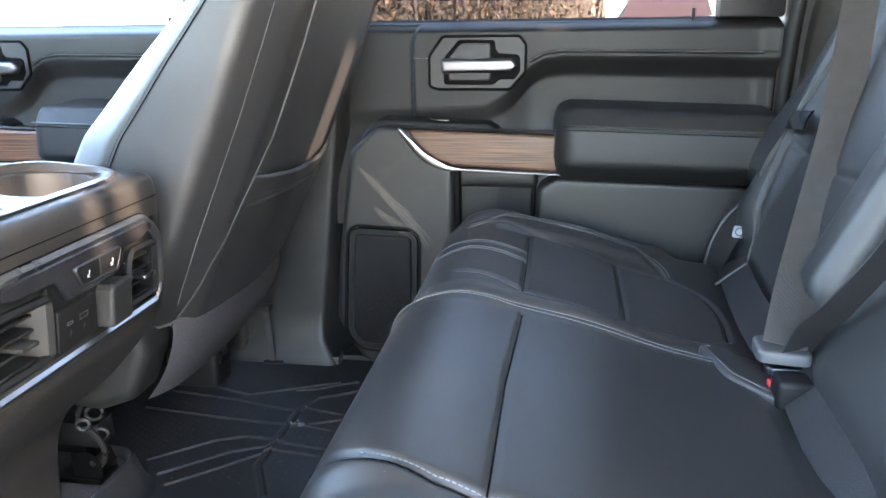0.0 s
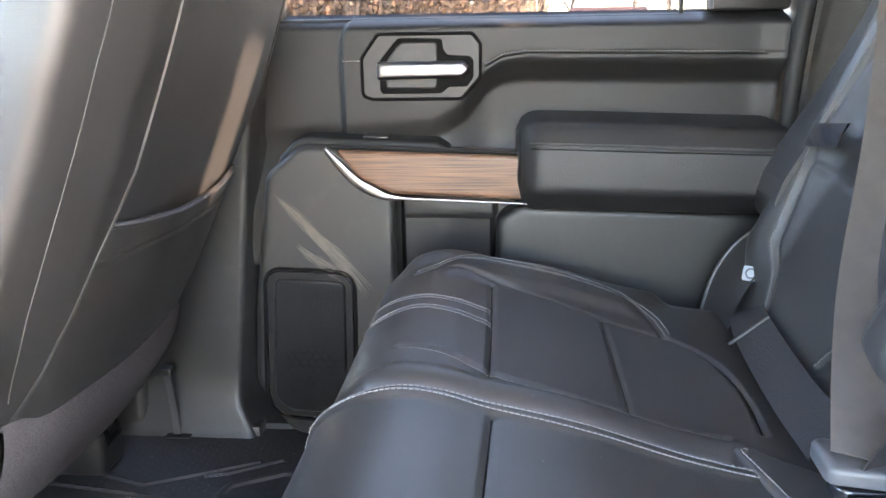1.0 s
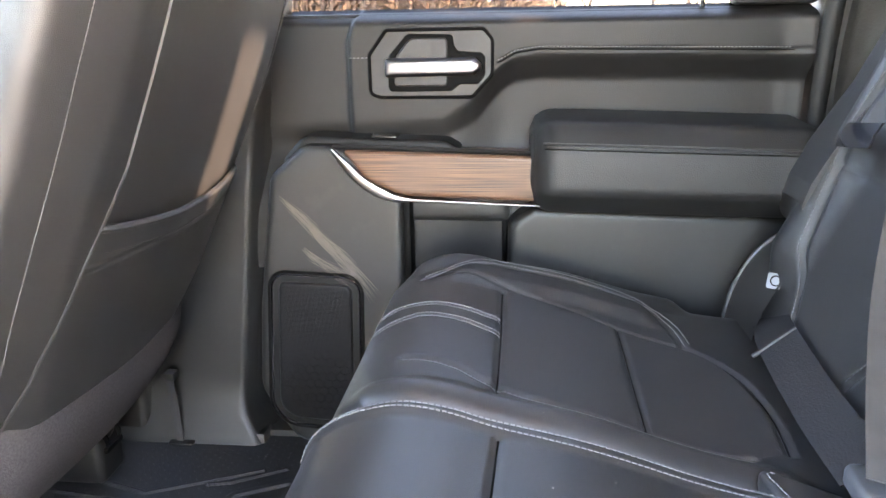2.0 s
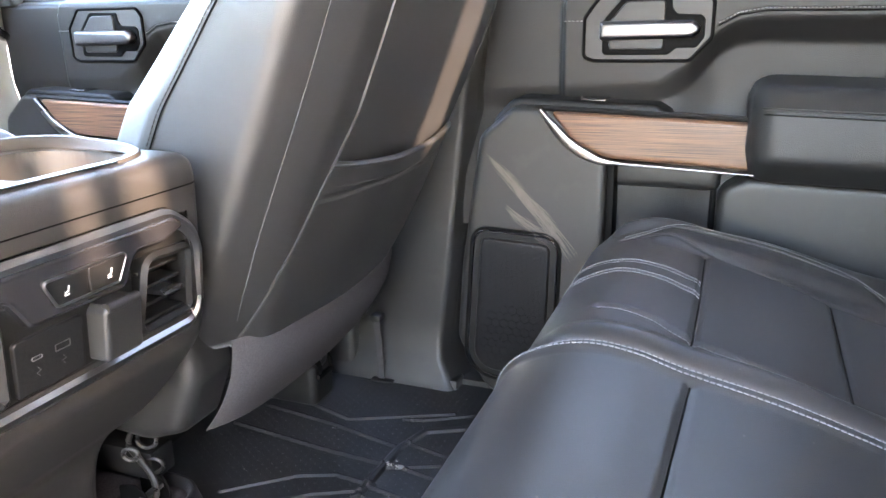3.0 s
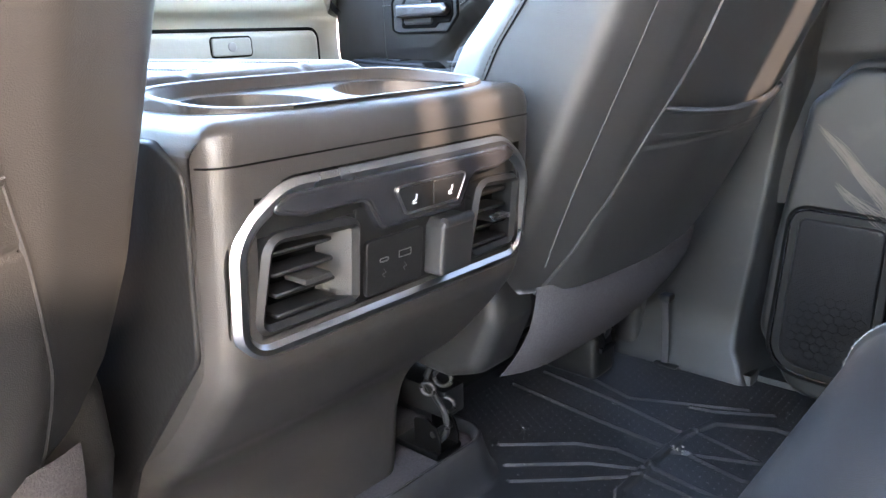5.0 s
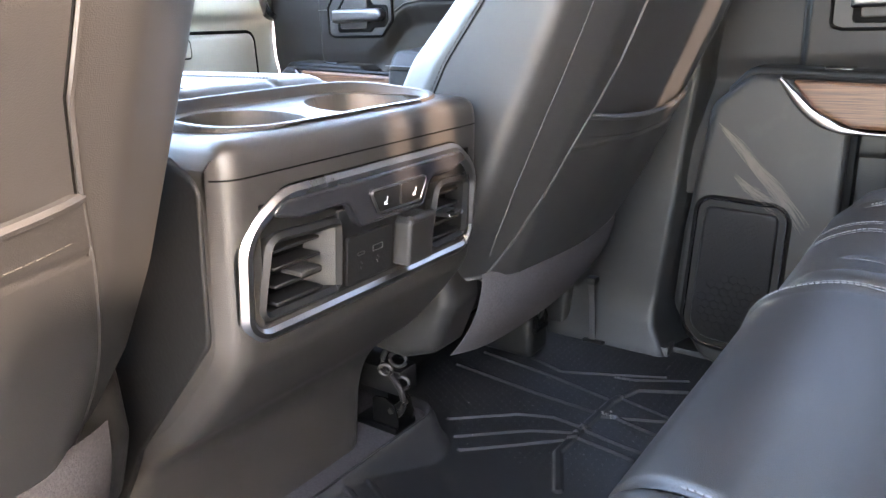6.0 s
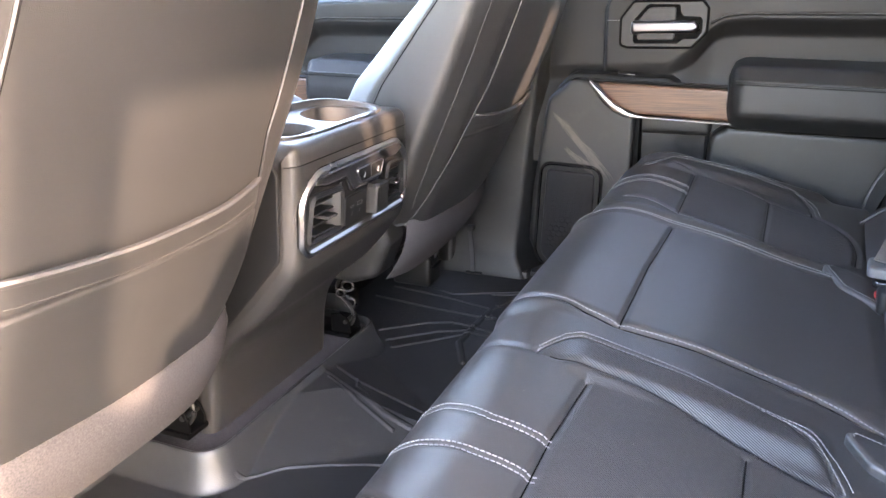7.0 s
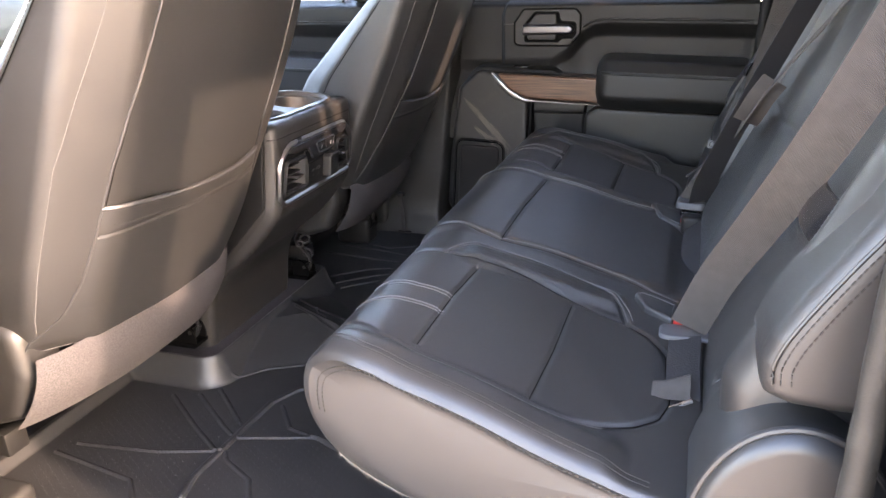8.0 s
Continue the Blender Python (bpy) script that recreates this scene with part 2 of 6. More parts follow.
def frame_bm(outer, inner, to, h0, h1, bevel=0.001, bm=None):
    """A ring between two outlines with as many points."""
    bm = bm or bmesh.new()
    rings = [(outer, h0), (outer, h1 - bevel), (shrink(outer, bevel), h1), (shrink(inner, -bevel), h1), (inner, h1 - bevel), (inner, h0)]
    vs = [[bm.verts.new(to(u, v, h)) for u, v in o] for o, h in rings]
    n = len(outer)
    for a, b in zip(vs, vs[1:] + vs[:1]):
        for k in range(n):
            bm.faces.new((a[k], a[(k + 1) % n], b[(k + 1) % n], b[k]))
    return bm


def box_bm(lo, hi, bevel=0.004, seg=2, bm=None):
    """A box from corner to corner with rounded edges."""
    own = bmesh.new()
    bmesh.ops.create_cube(own, size=1)
    c, s = (Vector(lo) + Vector(hi)) / 2, Vector(hi) - Vector(lo)
    for v in own.verts:
        v.co = c + Vector((v.co.x * s.x, v.co.y * s.y, v.co.z * s.z))
    if bevel:
        bmesh.ops.bevel(own, geom=own.edges[:], offset=min(bevel, min(abs(k) for k in s) * 0.45), segments=seg, affect="EDGES", profile=0.5)
    if bm is None:
        return own
    me = bpy.data.meshes.new("tmp")
    own.to_mesh(me)
    own.free()
    bm.from_mesh(me)
    bpy.data.meshes.remove(me)
    return bm


def tube_bm(pts, r, n=8, closed=False, bm=None, flat=1.0, up=(0, 0, 1)):
    """A round or flattened bar along pts."""
    bm = bm or bmesh.new()
    pts = [Vector(p) for p in pts]
    k = len(pts)
    rings = []
    for i, p in enumerate(pts):
        t = (pts[(i + 1) % k] - pts[i - 1]) if closed else (pts[min(i + 1, k - 1)] - pts[max(i - 1, 0)])
        t.normalize()
        a = t.cross(Vector(up))
        if a.length < 1e-4:
            a = t.cross(Vector((1, 0, 0)))
        a.normalize()
        b = a.cross(t)
        rings.append([bm.verts.new(p + r * (math.cos(w) * a + flat * math.sin(w) * b)) for w in [2 * math.pi * q / n for q in range(n)]])
    for i in range(k if closed else k - 1):
        A, B = rings[i], rings[(i + 1) % k]
        for q in range(n):
            bm.faces.new((A[q], A[(q + 1) % n], B[(q + 1) % n], B[q]))
    if not closed:
        bm.faces.new(rings[0][::-1])
        bm.faces.new(rings[-1])
    return bm


def stitch(name, pts, parent, gap=0.0052, size=0.0036, r=0.0007, material=None, label=""):
    """A row of thread stitches along pts."""
    pts = np.asarray(pts, float)
    length = np.sum(np.linalg.norm(np.diff(pts, axis=0), axis=1))
    k = max(2, int(length / gap))
    q = even(pts, 2 * k + 1)
    V, F = [], []
    for i in range(k):
        a, b = Vector(q[2 * i]), Vector(q[2 * i + 1])
        t = (b - a).normalized()
        b = a + t * size
        s = t.cross(Vector((0.3, 0.2, 1))).normalized() * r
        u = s.cross(t)
        base = len(V)
        for e in (a, b):
            V += [tuple(e + s), tuple(e + u), tuple(e - s), tuple(e - u)]
        F += [(base + w, base + (w + 1) % 4, base + 4 + (w + 1) % 4, base + 4 + w) for w in range(4)]
        F += [(base, base + 3, base + 2, base + 1), (base + 4, base + 5, base + 6, base + 7)]
    me = bpy.data.meshes.new(name)
    me.from_pydata(V, [], F)
    return finish(name, me, material or M_THREAD, parent, label)


def dist_poly(X, Y, pts):
    """How far the points (X, Y) lie from a polyline."""
    pts = np.asarray(pts, float)
    best = np.full(X.shape, 1e9)
    for a, b in zip(pts[:-1], pts[1:]):
        d = b - a
        u = np.clip(((X - a[0]) * d[0] + (Y - a[1]) * d[1]) / (d @ d), 0, 1)
        best = np.minimum(best, np.hypot(X - a[0] - u * d[0], Y - a[1] - u * d[1]))
    return best


def smooth(a, b, x):
    u = np.clip((x - a) / (b - a), 0, 1)
    return u * u * (3 - 2 * u)

# ---- the cab ----
# x runs to the rear, y to the far side, z up; the floor lies at z = 0


def platform(X, Y):
    """Signed distance to the raised foot of the console: negative on it."""
    r = 0.05
    qx, qy = X + 0.462 + r, np.abs(Y - 0.035) - 0.272 + r
    return np.hypot(np.maximum(qx, 0), np.maximum(qy, 0)) + np.minimum(np.maximum(qx, qy), 0) - r


def hump(X, Y):
    """Height of the floor: flat wells, a steep-sided platform under the console and a faceted tunnel behind it."""
    steep = 0.056 * (1 - smooth(-0.014, 0.020, platform(X, Y)))
    plane = 0.30 * (0.205 - np.abs(Y - 0.03) - 0.75 * (X + 0.44))
    plane = np.clip(0.5 * (plane + np.sqrt(plane ** 2 + 4e-6)), 0, 0.053)
    plane = plane * smooth(-0.50, -0.47, X)
    return np.maximum(steep, plane)


def build_floor():
    root = thing("floor", "dark carpeted cab floor with a raised tunnel", "floor", kind="structure")
    xs, ys = np.linspace(-1.7, 0.75, 250), np.linspace(-0.86, 0.86, 250)
    X, Y = np.meshgrid(xs, ys, indexing="ij")
    on = 1 - smooth(-0.016, -0.004, platform(X, Y))
    sheet("carpet", np.stack([X, Y, 0.0485 * on - 0.022 * (1 - on)], 2), M_CARPET, root)
    part("underbody", box_bm((-1.75, -0.9, -0.12), (0.9, 0.9, -0.05), 0.01), M_PAINT, root)
    return root


build_floor()


def build_mat():
    """One rubber mat across both wells."""
    root = thing("floor_mat", "black ribbed all-weather rubber floor mat across both wells", "floor mat")
    xs, ys = np.linspace(-0.68, 0.16, 420), np.linspace(-0.80, 0.80, 800)
    X, Y = np.meshgrid(xs, ys, indexing="ij")
    D = platform(X, Y)
    Z = hump(X, Y)
    for pts, d, w in RIBS:
        Z = Z + d * (1 - smooth(w * 0.42, w * 0.62, dist_poly(X, Y, pts)))
    # rolled lip round the platform, and the turned-up front edge in the wells
    Z = Z + 0.010 * np.exp(-((D + 0.006) / 0.0065) ** 2) - 0.024 * (1 - smooth(-0.020, -0.012, D))
    Z = Z + 0.020 * (1 - smooth(-0.672, -0.655, X)) * smooth(0.0, 0.03, D)
    sheet("mat_sheet", np.stack([X, Y, Z], 2), M_RUBBER, root, keep=~(D < -0.021)[:-1, :-1])
    # small raised dots of the tread
    V, F = [], []
    for i, x in enumerate(np.arange(-0.62, 0.10, 0.0125)):
        for y in np.arange(0.31, 0.76, 0.0145):
            for sy in (-1, 1):
                c, b = (x, sy * (y + 0.007 * (i % 2)), 0.0), len(V)
                if float(platform(np.float64(c[0]), np.float64(c[1]))) < 0.03:
                    continue
                V += [(c[0] + 0.0014, c[1], 0), (c[0], c[1] + 0.0014, 0), (c[0] - 0.0014, c[1], 0), (c[0], c[1] - 0.0014, 0), (c[0], c[1], 0.0008)]
                F += [(b, b + 1, b + 4), (b + 1, b + 2, b + 4), (b + 2, b + 3, b + 4), (b + 3, b, b + 4)]
    me = bpy.data.meshes.new("tread_relief")
    me.from_pydata(V, [], F)
    tagged(finish("tread_relief", me, M_RUBBER, root), kind="stuff")
    return root


RIBS = [
    # far well
    ([(-0.06, 0.585), (-0.122, 0.625), (-0.209, 0.638), (-0.285, 0.60), (-0.305, 0.54), (-0.309, 0.443), (-0.311, 0.36), (-0.27, 0.28)], 0.004, 0.011),
    ([(-0.50, 0.355), (-0.415, 0.426), (-0.363, 0.447), (-0.30, 0.442)], 0.003, 0.006),
    ([(-0.462, 0.318), (-0.376, 0.392), (-0.312, 0.424)], 0.003, 0.006),
    ([(-0.435, 0.291), (-0.368, 0.35), (-0.304, 0.412)], 0.003, 0.006),
    ([(-0.595, 0.522), (-0.422, 0.502), (-0.313, 0.495)], 0.003, 0.006),
    ([(-0.58, 0.592), (-0.432, 0.572), (-0.314, 0.545)], 0.003, 0.006),
    ([(-0.527, 0.627), (-0.422, 0.595), (-0.337, 0.633), (-0.261, 0.668)], 0.003, 0.006),
    ([(-0.333, 0.624), (-0.30, 0.632), (-0.225, 0.674)], 0.003, 0.005),
    ([(-0.298, 0.56), (-0.199, 0.537)], 0.0025, 0.005),
    ([(-0.298, 0.488), (-0.196, 0.531), (-0.12, 0.591)], 0.003, 0.005),
    ([(-0.295, 0.498), (-0.20, 0.479), (-0.135, 0.498), (-0.02, 0.55)], 0.003, 0.005),
    ([(-0.306, 0.437), (-0.246, 0.427), (-0.207, 0.423), (-0.1, 0.44)], 0.003, 0.005),
    ([(-0.30, 0.411), (-0.246, 0.405), (-0.10, 0.38)], 0.003, 0.005),
    # tunnel
    ([(-0.455, 0.075), (-0.392, 0.049), (-0.31, 0.02), (-0.238, 0.01)], 0.003, 0.009),
    ([(-0.455, 0.115), (-0.398, 0.090), (-0.30, 0.078), (-0.225, 0.07)], 0.003, 0.008),
    ([(-0.44, 0.058), (-0.36, 0.020), (-0.28, -0.005)], 0.0025, 0.005),
    ([(-0.40, 0.092), (-0.385, 0.065), (-0.36, 0.055)], 0.002, 0.005),
    # near well
    ([(-0.325, -0.546), (-0.338, -0.495), (-0.333, -0.368), (-0.328, -0.255), (-0.298, -0.197), (-0.25, -0.170), (-0.1, -0.15)], 0.004, 0.011),
    ([(-0.534, -0.285), (-0.426, -0.366), (-0.345, -0.42)], 0.003, 0.006),
    ([(-0.483, -0.268), (-0.374, -0.351), (-0.345, -0.37)], 0.003, 0.006),
    ([(-0.455, -0.240), (-0.349, -0.334)], 0.003, 0.006),
    ([(-0.30, -0.261), (-0.25, -0.323), (-0.138, -0.348), (0.05, -0.35)], 0.003, 0.006),
    ([(-0.325, -0.375), (-0.189, -0.336), (-0.054, -0.39)], 0.003, 0.006),
    ([(-0.325, -0.42), (-0.311, -0.439), (-0.243, -0.475), (-0.209, -0.53), (-0.20, -0.65)], 0.003, 0.006),
    ([(-0.60, -0.47), (-0.442, -0.451), (-0.335, -0.418)], 0.003, 0.006),
    ([(-0.621, -0.502), (-0.437, -0.531), (-0.395, -0.575), (-0.39, -0.70)], 0.003, 0.006),
    ([(-0.325, -0.546), (-0.30, -0.60), (-0.22, -0.68)], 0.003, 0.008),
    # foot of the tunnel's near slope
    ([(-0.452, -0.196), (-0.40, -0.142), (-0.342, -0.110), (-0.285, -0.086), (-0.2, -0.06)], 0.0025, 0.004),
]
build_mat()


def build_shell():
    """Roof, pillars and outer walls that close the cab."""
    roof = thing("ceiling", "grey cloth headliner of the cab roof", "ceiling", kind="structure")
    part("headliner", box_bm((-1.15, -0.72, 1.24), (0.82, 0.72, 1.28), 0.015), M_HEADLINER, roof)
    part("roof_skin", box_bm((-1.2, -0.78, 1.285), (0.9, 0.78, 1.31), 0.01), M_PAINT, roof)
    back = thing("wall_rear", "dark rear cab wall with a wide window", "wall", kind="structure")
    part("lower_wall", box_bm((0.80, -0.86, -0.05), (0.86, 0.86, 0.86), 0.01), M_PLASTIC, back)
    part("upper_rail", box_bm((0.80, -0.86, 1.16), (0.86, 0.86, 1.28), 0.01), M_PLASTIC, back)
    # unseen corners: thin near one lets sun in, wide far one blocks it
    for s in (-1, 1):
        part("rear_corner", box_bm((0.80, -0.88 if s < 0 else 0.62, 0.865), (0.86, -0.845 if s < 0 else 0.88, 1.155), 0.008), M_PLASTIC, back)
    pane = part("pane", box_bm((0.828, -0.843, 0.862), (0.832, 0.618, 1.158), 0), M_PRIVACY, back)
    for s, side in ((1, "far"), (-1, "near")):
        pil = thing("b_pillar_" + side, "dark grey plastic trim of the centre door pillar", "pillar trim", kind="structure")
        P = []
        for z in np.linspace(-0.02, 1.27, 40):
            lean = 0.12 * (z - 0.02)
            flare = 0.10 * (1 - smooth(0.0, 0.16, z)) + 0.05 * (1 - smooth(0.1, 0.5, z))
            foot = 0.05 * (1 - smooth(-0.01, 0.085, z)) ** 2
            yin = 0.775 - 0.045 * smooth(0.7, 1.25, z) - 0.015 * (1 - smooth(0.0, 0.1, z)) - 0.5 * foot
            ring = rounded([(-0.44 - flare + lean, 0.86), (-0.42 - flare + lean, yin), (-0.332 + lean + foot, yin), (-0.318 + lean + foot, 0.80), (-0.30 + lean + foot, 0.86)], [0.002, 0.03, 0.016, 0.02, 0.002], 6)
            P.append([(x if s > 0 else x - 0.07, s * y if s > 0 else -y - 0.02, z) for x, y in ring])
        sheet("pillar_trim", P, M_PLASTIC, pil, close_j=True, cap=True)
        cpil = thing("c_pillar_" + side, "dark grey plastic trim of the rear door pillar", "pillar trim", kind="structure")
        P = []
        for z in np.linspace(-0.02, 1.27, 30):
            lean = 0.02 * z + 0.10 * smooth(0.6, 1.27, z)
            # near pillar top, out of view, is pared away to let sun through
            thin = float(smooth(0.78, 0.86, z)) if s < 0 else 0.0
            ring = rounded([(0.552 + lean, 0.88), (0.580 + lean, 0.79), (0.63 + lean, 0.74 + 0.06 * thin), (0.82 - 0.10 * thin, 0.72 + 0.12 * thin), (0.82 - 0.08 * thin, 0.88)], [0.01, 0.02, 0.03, 0.002, 0.002], 6)
            P.append([(x, s * y, z) for x, y in ring])
        sheet("pillar_trim", P, M_JAMB, cpil, close_j=True, cap=True)
        # near seal takes the paler tone to look sunlit; far one stays black
        part("door_seal", tube_bm(spline([(0.553, s * 0.785, -0.02), (0.556, s * 0.785, 0.4), (0.565, s * 0.785, 0.7), (0.62, s * 0.77, 1.2)], 30), 0.013, 10), M_JAMB if s < 0 else M_SEAL, cpil)
        if s > 0:
            part("jamb_panel", box_bm((0.562, 0.806, -0.02), (0.66, 0.90, 1.25), 0.012, 3), M_JAMB, cpil)
        sill = thing("door_sill_" + side, "black plastic door sill plate", "door sill", kind="structure")
        part("sill_plate", box_bm((-0.44, 0.775 if s > 0 else -0.87, -0.06), (0.60, 0.87 if s > 0 else -0.775, 0.012), 0.01), M_PLASTIC, sill)
        part("kick_plate", box_bm((-0.50, 0.748 if s > 0 else -0.79, -0.02), (-0.285, 0.79 if s > 0 else -0.748, 0.018), 0.006, 2), M_PLASTIC, sill)
        head_rail = thing("roof_rail_" + side, "grey cloth roof side rail above the doors", "roof rail", kind="structure")
        part("rail", box_bm((-1.2, 0.70 if s > 0 else -0.80, 1.19), (0.82, 0.80 if s > 0 else -0.70, 1.27), 0.02), M_HEADLINER, head_rail)


build_shell()


# ---- doors ----
def build_door(name, dx, s, label):
    """A crew-cab door seen from inside: skin, wood strip, armrest, handle, speaker pod. dx moves it along the cab, s = -1 mirrors it."""
    root = thing(name, label, "door", kind="structure")

    def w(p):
        return (p[0] + dx, s * p[1], p[2])

    def to(y0):
        return lambda u, v, h: w((u, y0 - h, v))

    # upper skin with the handle pod and the long recess under the stitch line
    xs, zs = np.linspace(-0.285, 0.548, 210), np.linspace(0.30, 0.70, 110)
    X, Z = np.meshgrid(xs, zs, indexing="ij")
    line = np.interp(X, [-0.3, 0.02, 0.07, 0.105, 0.13, 0.165, 0.6], [0.53, 0.545, 0.575, 0.618, 0.632, 0.637, 0.630])
    Y = 0.80 + 0.030 * smooth(0.0, 0.045, line - Z) * (0.35 + 0.65 * smooth(0.03, 0.12, X))
    Y = Y + 0.012 * (1 - smooth(-0.124, -0.119, X - 0.35 * np.maximum(0, Z - 0.655)))
    Y = Y + 0.05 * smooth(0.672, 0.70, Z) ** 2 - 0.012 * np.exp(-((X - 0.545) / 0.02) ** 2)
    Y = Y - 0.03 * (1 - smooth(0.38, 0.52, Z))
    Y = Y + 0.0025 * np.exp(-((Z - line - 0.003) / 0.0016) ** 2) * (X > 0.10)
    sheet("upper_skin", [[w((X[i, j], Y[i, j], Z[i, j])) for j in range(110)] for i in range(210)], M_SOFT, root, "soft black upper door skin")
    part("door_core", box_bm(w((-0.30, 0.875, -0.02)), w((0.56, 0.86, 0.68)), 0.006), M_PAINT, root)
    part("sill_cap", box_bm(w((-0.285, 0.83, 0.672)), w((0.548, 0.90, 0.694)), 0.006), M_SOFT, root)
    sx = np.linspace(0.104, 0.54, 80)
    sz = np.interp(sx, [0.105, 0.13, 0.165, 0.6], [0.618, 0.632, 0.637, 0.630])
    stitch("stitching", [w((a, 0.7985, b + 0.006)) for a, b in zip(sx, sz)], root)
    part("seam_gap", tube_bm([w((a, 0.7992, b + 0.0025)) for a, b in zip(sx, sz)], 0.0011, 5), M_BLACK, root)
    stitch("stitching", [w((a, 0.799, 0.630)) for a in np.linspace(-0.119, -0.088, 8)], root)

    # handle
    bez = rounded([(-0.090, 0.575), (-0.072, 0.569), (0.068, 0.569), (0.099, 0.603), (0.099, 0.655), (0.085, 0.672), (-0.062, 0.672), (-0.090, 0.635)], [0.012, 0.01, 0.012, 0.014, 0.012, 0.01, 0.012, 0.012], 5)
    part("handle_bezel", frame_bm(bez, shrink(bez, 0.005), to(0.80), -0.01, 0.0045, 0.0015), M_BLACK, root, "thin black handle surround")
    part("handle_plate", plate_bm(shrink(bez, 0.0035), to(0.80), -0.01, 0.002, 0.001), M_PLASTIC, root)
    cup = rounded([(-0.060, 0.586), (-0.056, 0.580), (0.036, 0.580), (0.048, 0.590), (0.076, 0.590), (0.086, 0.604), (0.086, 0.630), (0.080, 0.636), (0.046, 0.638), (0.040, 0.646), (0.038, 0.662), (-0.030, 0.664), (-0.058, 0.632)], [0.005, 0.005, 0.006, 0.006, 0.006, 0.008, 0.005, 0.004, 0.006, 0.005, 0.006, 0.012, 0.01], 4)
    part("handle_cup", plate_bm(cup, to(0.80), -0.004, 0.0040, 0.0015), M_BLACK, root)
    inner = rounded([(-0.050, 0.588), (0.030, 0.588), (0.030, 0.657), (-0.026, 0.657), (-0.050, 0.628)], [0.006, 0.006, 0.006, 0.014, 0.01], 5)
    part("handle_dish", plate_bm(inner, to(0.80), -0.006, 0.0062, 0.002), M_PLASTIC, root)
    lever = rounded([(-0.062, 0.602), (0.070, 0.604), (0.080, 0.612), (0.080, 0.620), (0.070, 0.629), (-0.062, 0.629)], [0.004, 0.006, 0.006, 0.006, 0.006, 0.004], 5)
    part("handle", plate_bm(lever, to(0.80), 0.006, 0.022, 0.007, 5), M_HANDLE, root, "satin metal door handle lever")

    # speaker pod and lower panels
    pod = rounded([(-0.222, 0.012), (-0.10, 0.012), (-0.034, 0.05), (-0.034, 0.432), (-0.085, 0.470), (-0.125, 0.508), (-0.180, 0.509), (-0.236, 0.462), (-0.268, 0.25), (-0.279, 0.11)], [0.05, 0.03, 0.02, 0.012, 0.05, 0.012, 0.03, 0.03, 0.2, 0.05], 6)
    part("speaker_pod", plate_bm(pod, to(0.86), 0.0, 0.126, 0.012, 5), M_PLASTIC, root, "dusty black plastic speaker pod")
    ledge = rounded([(-0.225, 0.478), (-0.185, 0.520), (0.03, 0.512), (0.05, 0.500), (0.05, 0.47), (-0.2, 0.46)], [0.02, 0.03, 0.02, 0.01, 0.005, 0.01], 6)
    part("switch_ledge", plate_bm(ledge, to(0.86), 0.0, 0.105, 0.008, 4), M_DARK, root)
    part("window_switch", plate_bm(rounded([(-0.085, 0.509), (-0.045, 0.508), (-0.045, 0.5175), (-0.085, 0.5185)], 0.002), to(0.81), 0, 0.042, 0.002), M_GLOSS, root)
    low = rounded([(0.118, 0.012), (0.54, 0.012), (0.545, 0.402), (0.16, 0.415), (0.122, 0.39)], [0.01, 0.01, 0.01, 0.02, 0.03], 6)
    part("lower_panel", plate_bm(low, to(0.86), 0.0, 0.112, 0.014, 5), M_PLASTIC, root)
    part("pocket_wall", box_bm(w((-0.045, 0.80, 0.012)), w((0.13, 0.86, 0.43)), 0.01), M_PLASTIC, root)
    part("pocket_rib", box_bm(w((-0.034, 0.770, 0.385)), w((0.125, 0.80, 0.43)), 0.012, 3), M_PLASTIC, root)
    part("pocket_floor", box_bm(w((-0.045, 0.752, 0.012)), w((0.13, 0.80, 0.20)), 0.012, 3), M_PLASTIC, root)
    part("pocket_gap", box_bm(w((-0.036, 0.742, 0.10)), w((-0.024, 0.806, 0.428)), 0.002), M_BLACK, root)
    part("pocket_gap", box_bm(w((0.112, 0.79, 0.20)), w((0.120, 0.806, 0.428)), 0.002), M_BLACK, root)
    grille_out = rounded([(-0.268, 0.046), (-0.106, 0.036), (-0.098, 0.310), (-0.250, 0.316)], [0.055, 0.045, 0.032, 0.030], 9)
    part("grille_gasket", frame_bm(grille_out, shrink(grille_out, 0.0055), to(0.734), -0.004, 0.0012, 0.0008), M_BLACK, root)
    part("grille_frame", frame_bm(shrink(grille_out, 0.0050), shrink(grille_out, 0.0085), to(0.734), -0.004, 0.004, 0.0015), M_GLOSS, root)
    part("grille_gasket", frame_bm(shrink(grille_out, 0.0085), shrink(grille_out, 0.020), to(0.734), -0.004, 0.0006, 0.0003), M_DARK, root)
    grille = part("speaker_grille", plate_bm(shrink(grille_out, 0.0185), to(0.734), -0.003, 0.005, 0.005, 4), M_GRILLE, root, "finely perforated black speaker grille")
    part("pod_gasket", frame_bm(pod, shrink(pod, 0.003), to(0.86), 0.09, 0.112, 0.0005), M_BLACK, root)
    bm = bmesh.new()
    for a in range(-4, 5):
        for b in range(-4, 5):
            u, v = -0.178 + 0.0142 * (a + 0.5 * (b % 2)), 0.125 + 0.0125 * b
            if math.hypot(u + 0.178, v - 0.125) < 0.055:
                tube_bm([w((u + 0.0078 * math.sin(k * math.pi / 3), 0.7288, v + 0.0078 * math.cos(k * math.pi / 3))) for k in range(6)], 0.0006, 4, True, bm)
    part("grille_hexagons", bm, M_DARK, grille)

    # wood strip with its bright edge
    top = [(x, 0.5035 - 0.036 * (x + 0.135)) for x in (-0.122, 0.187)]
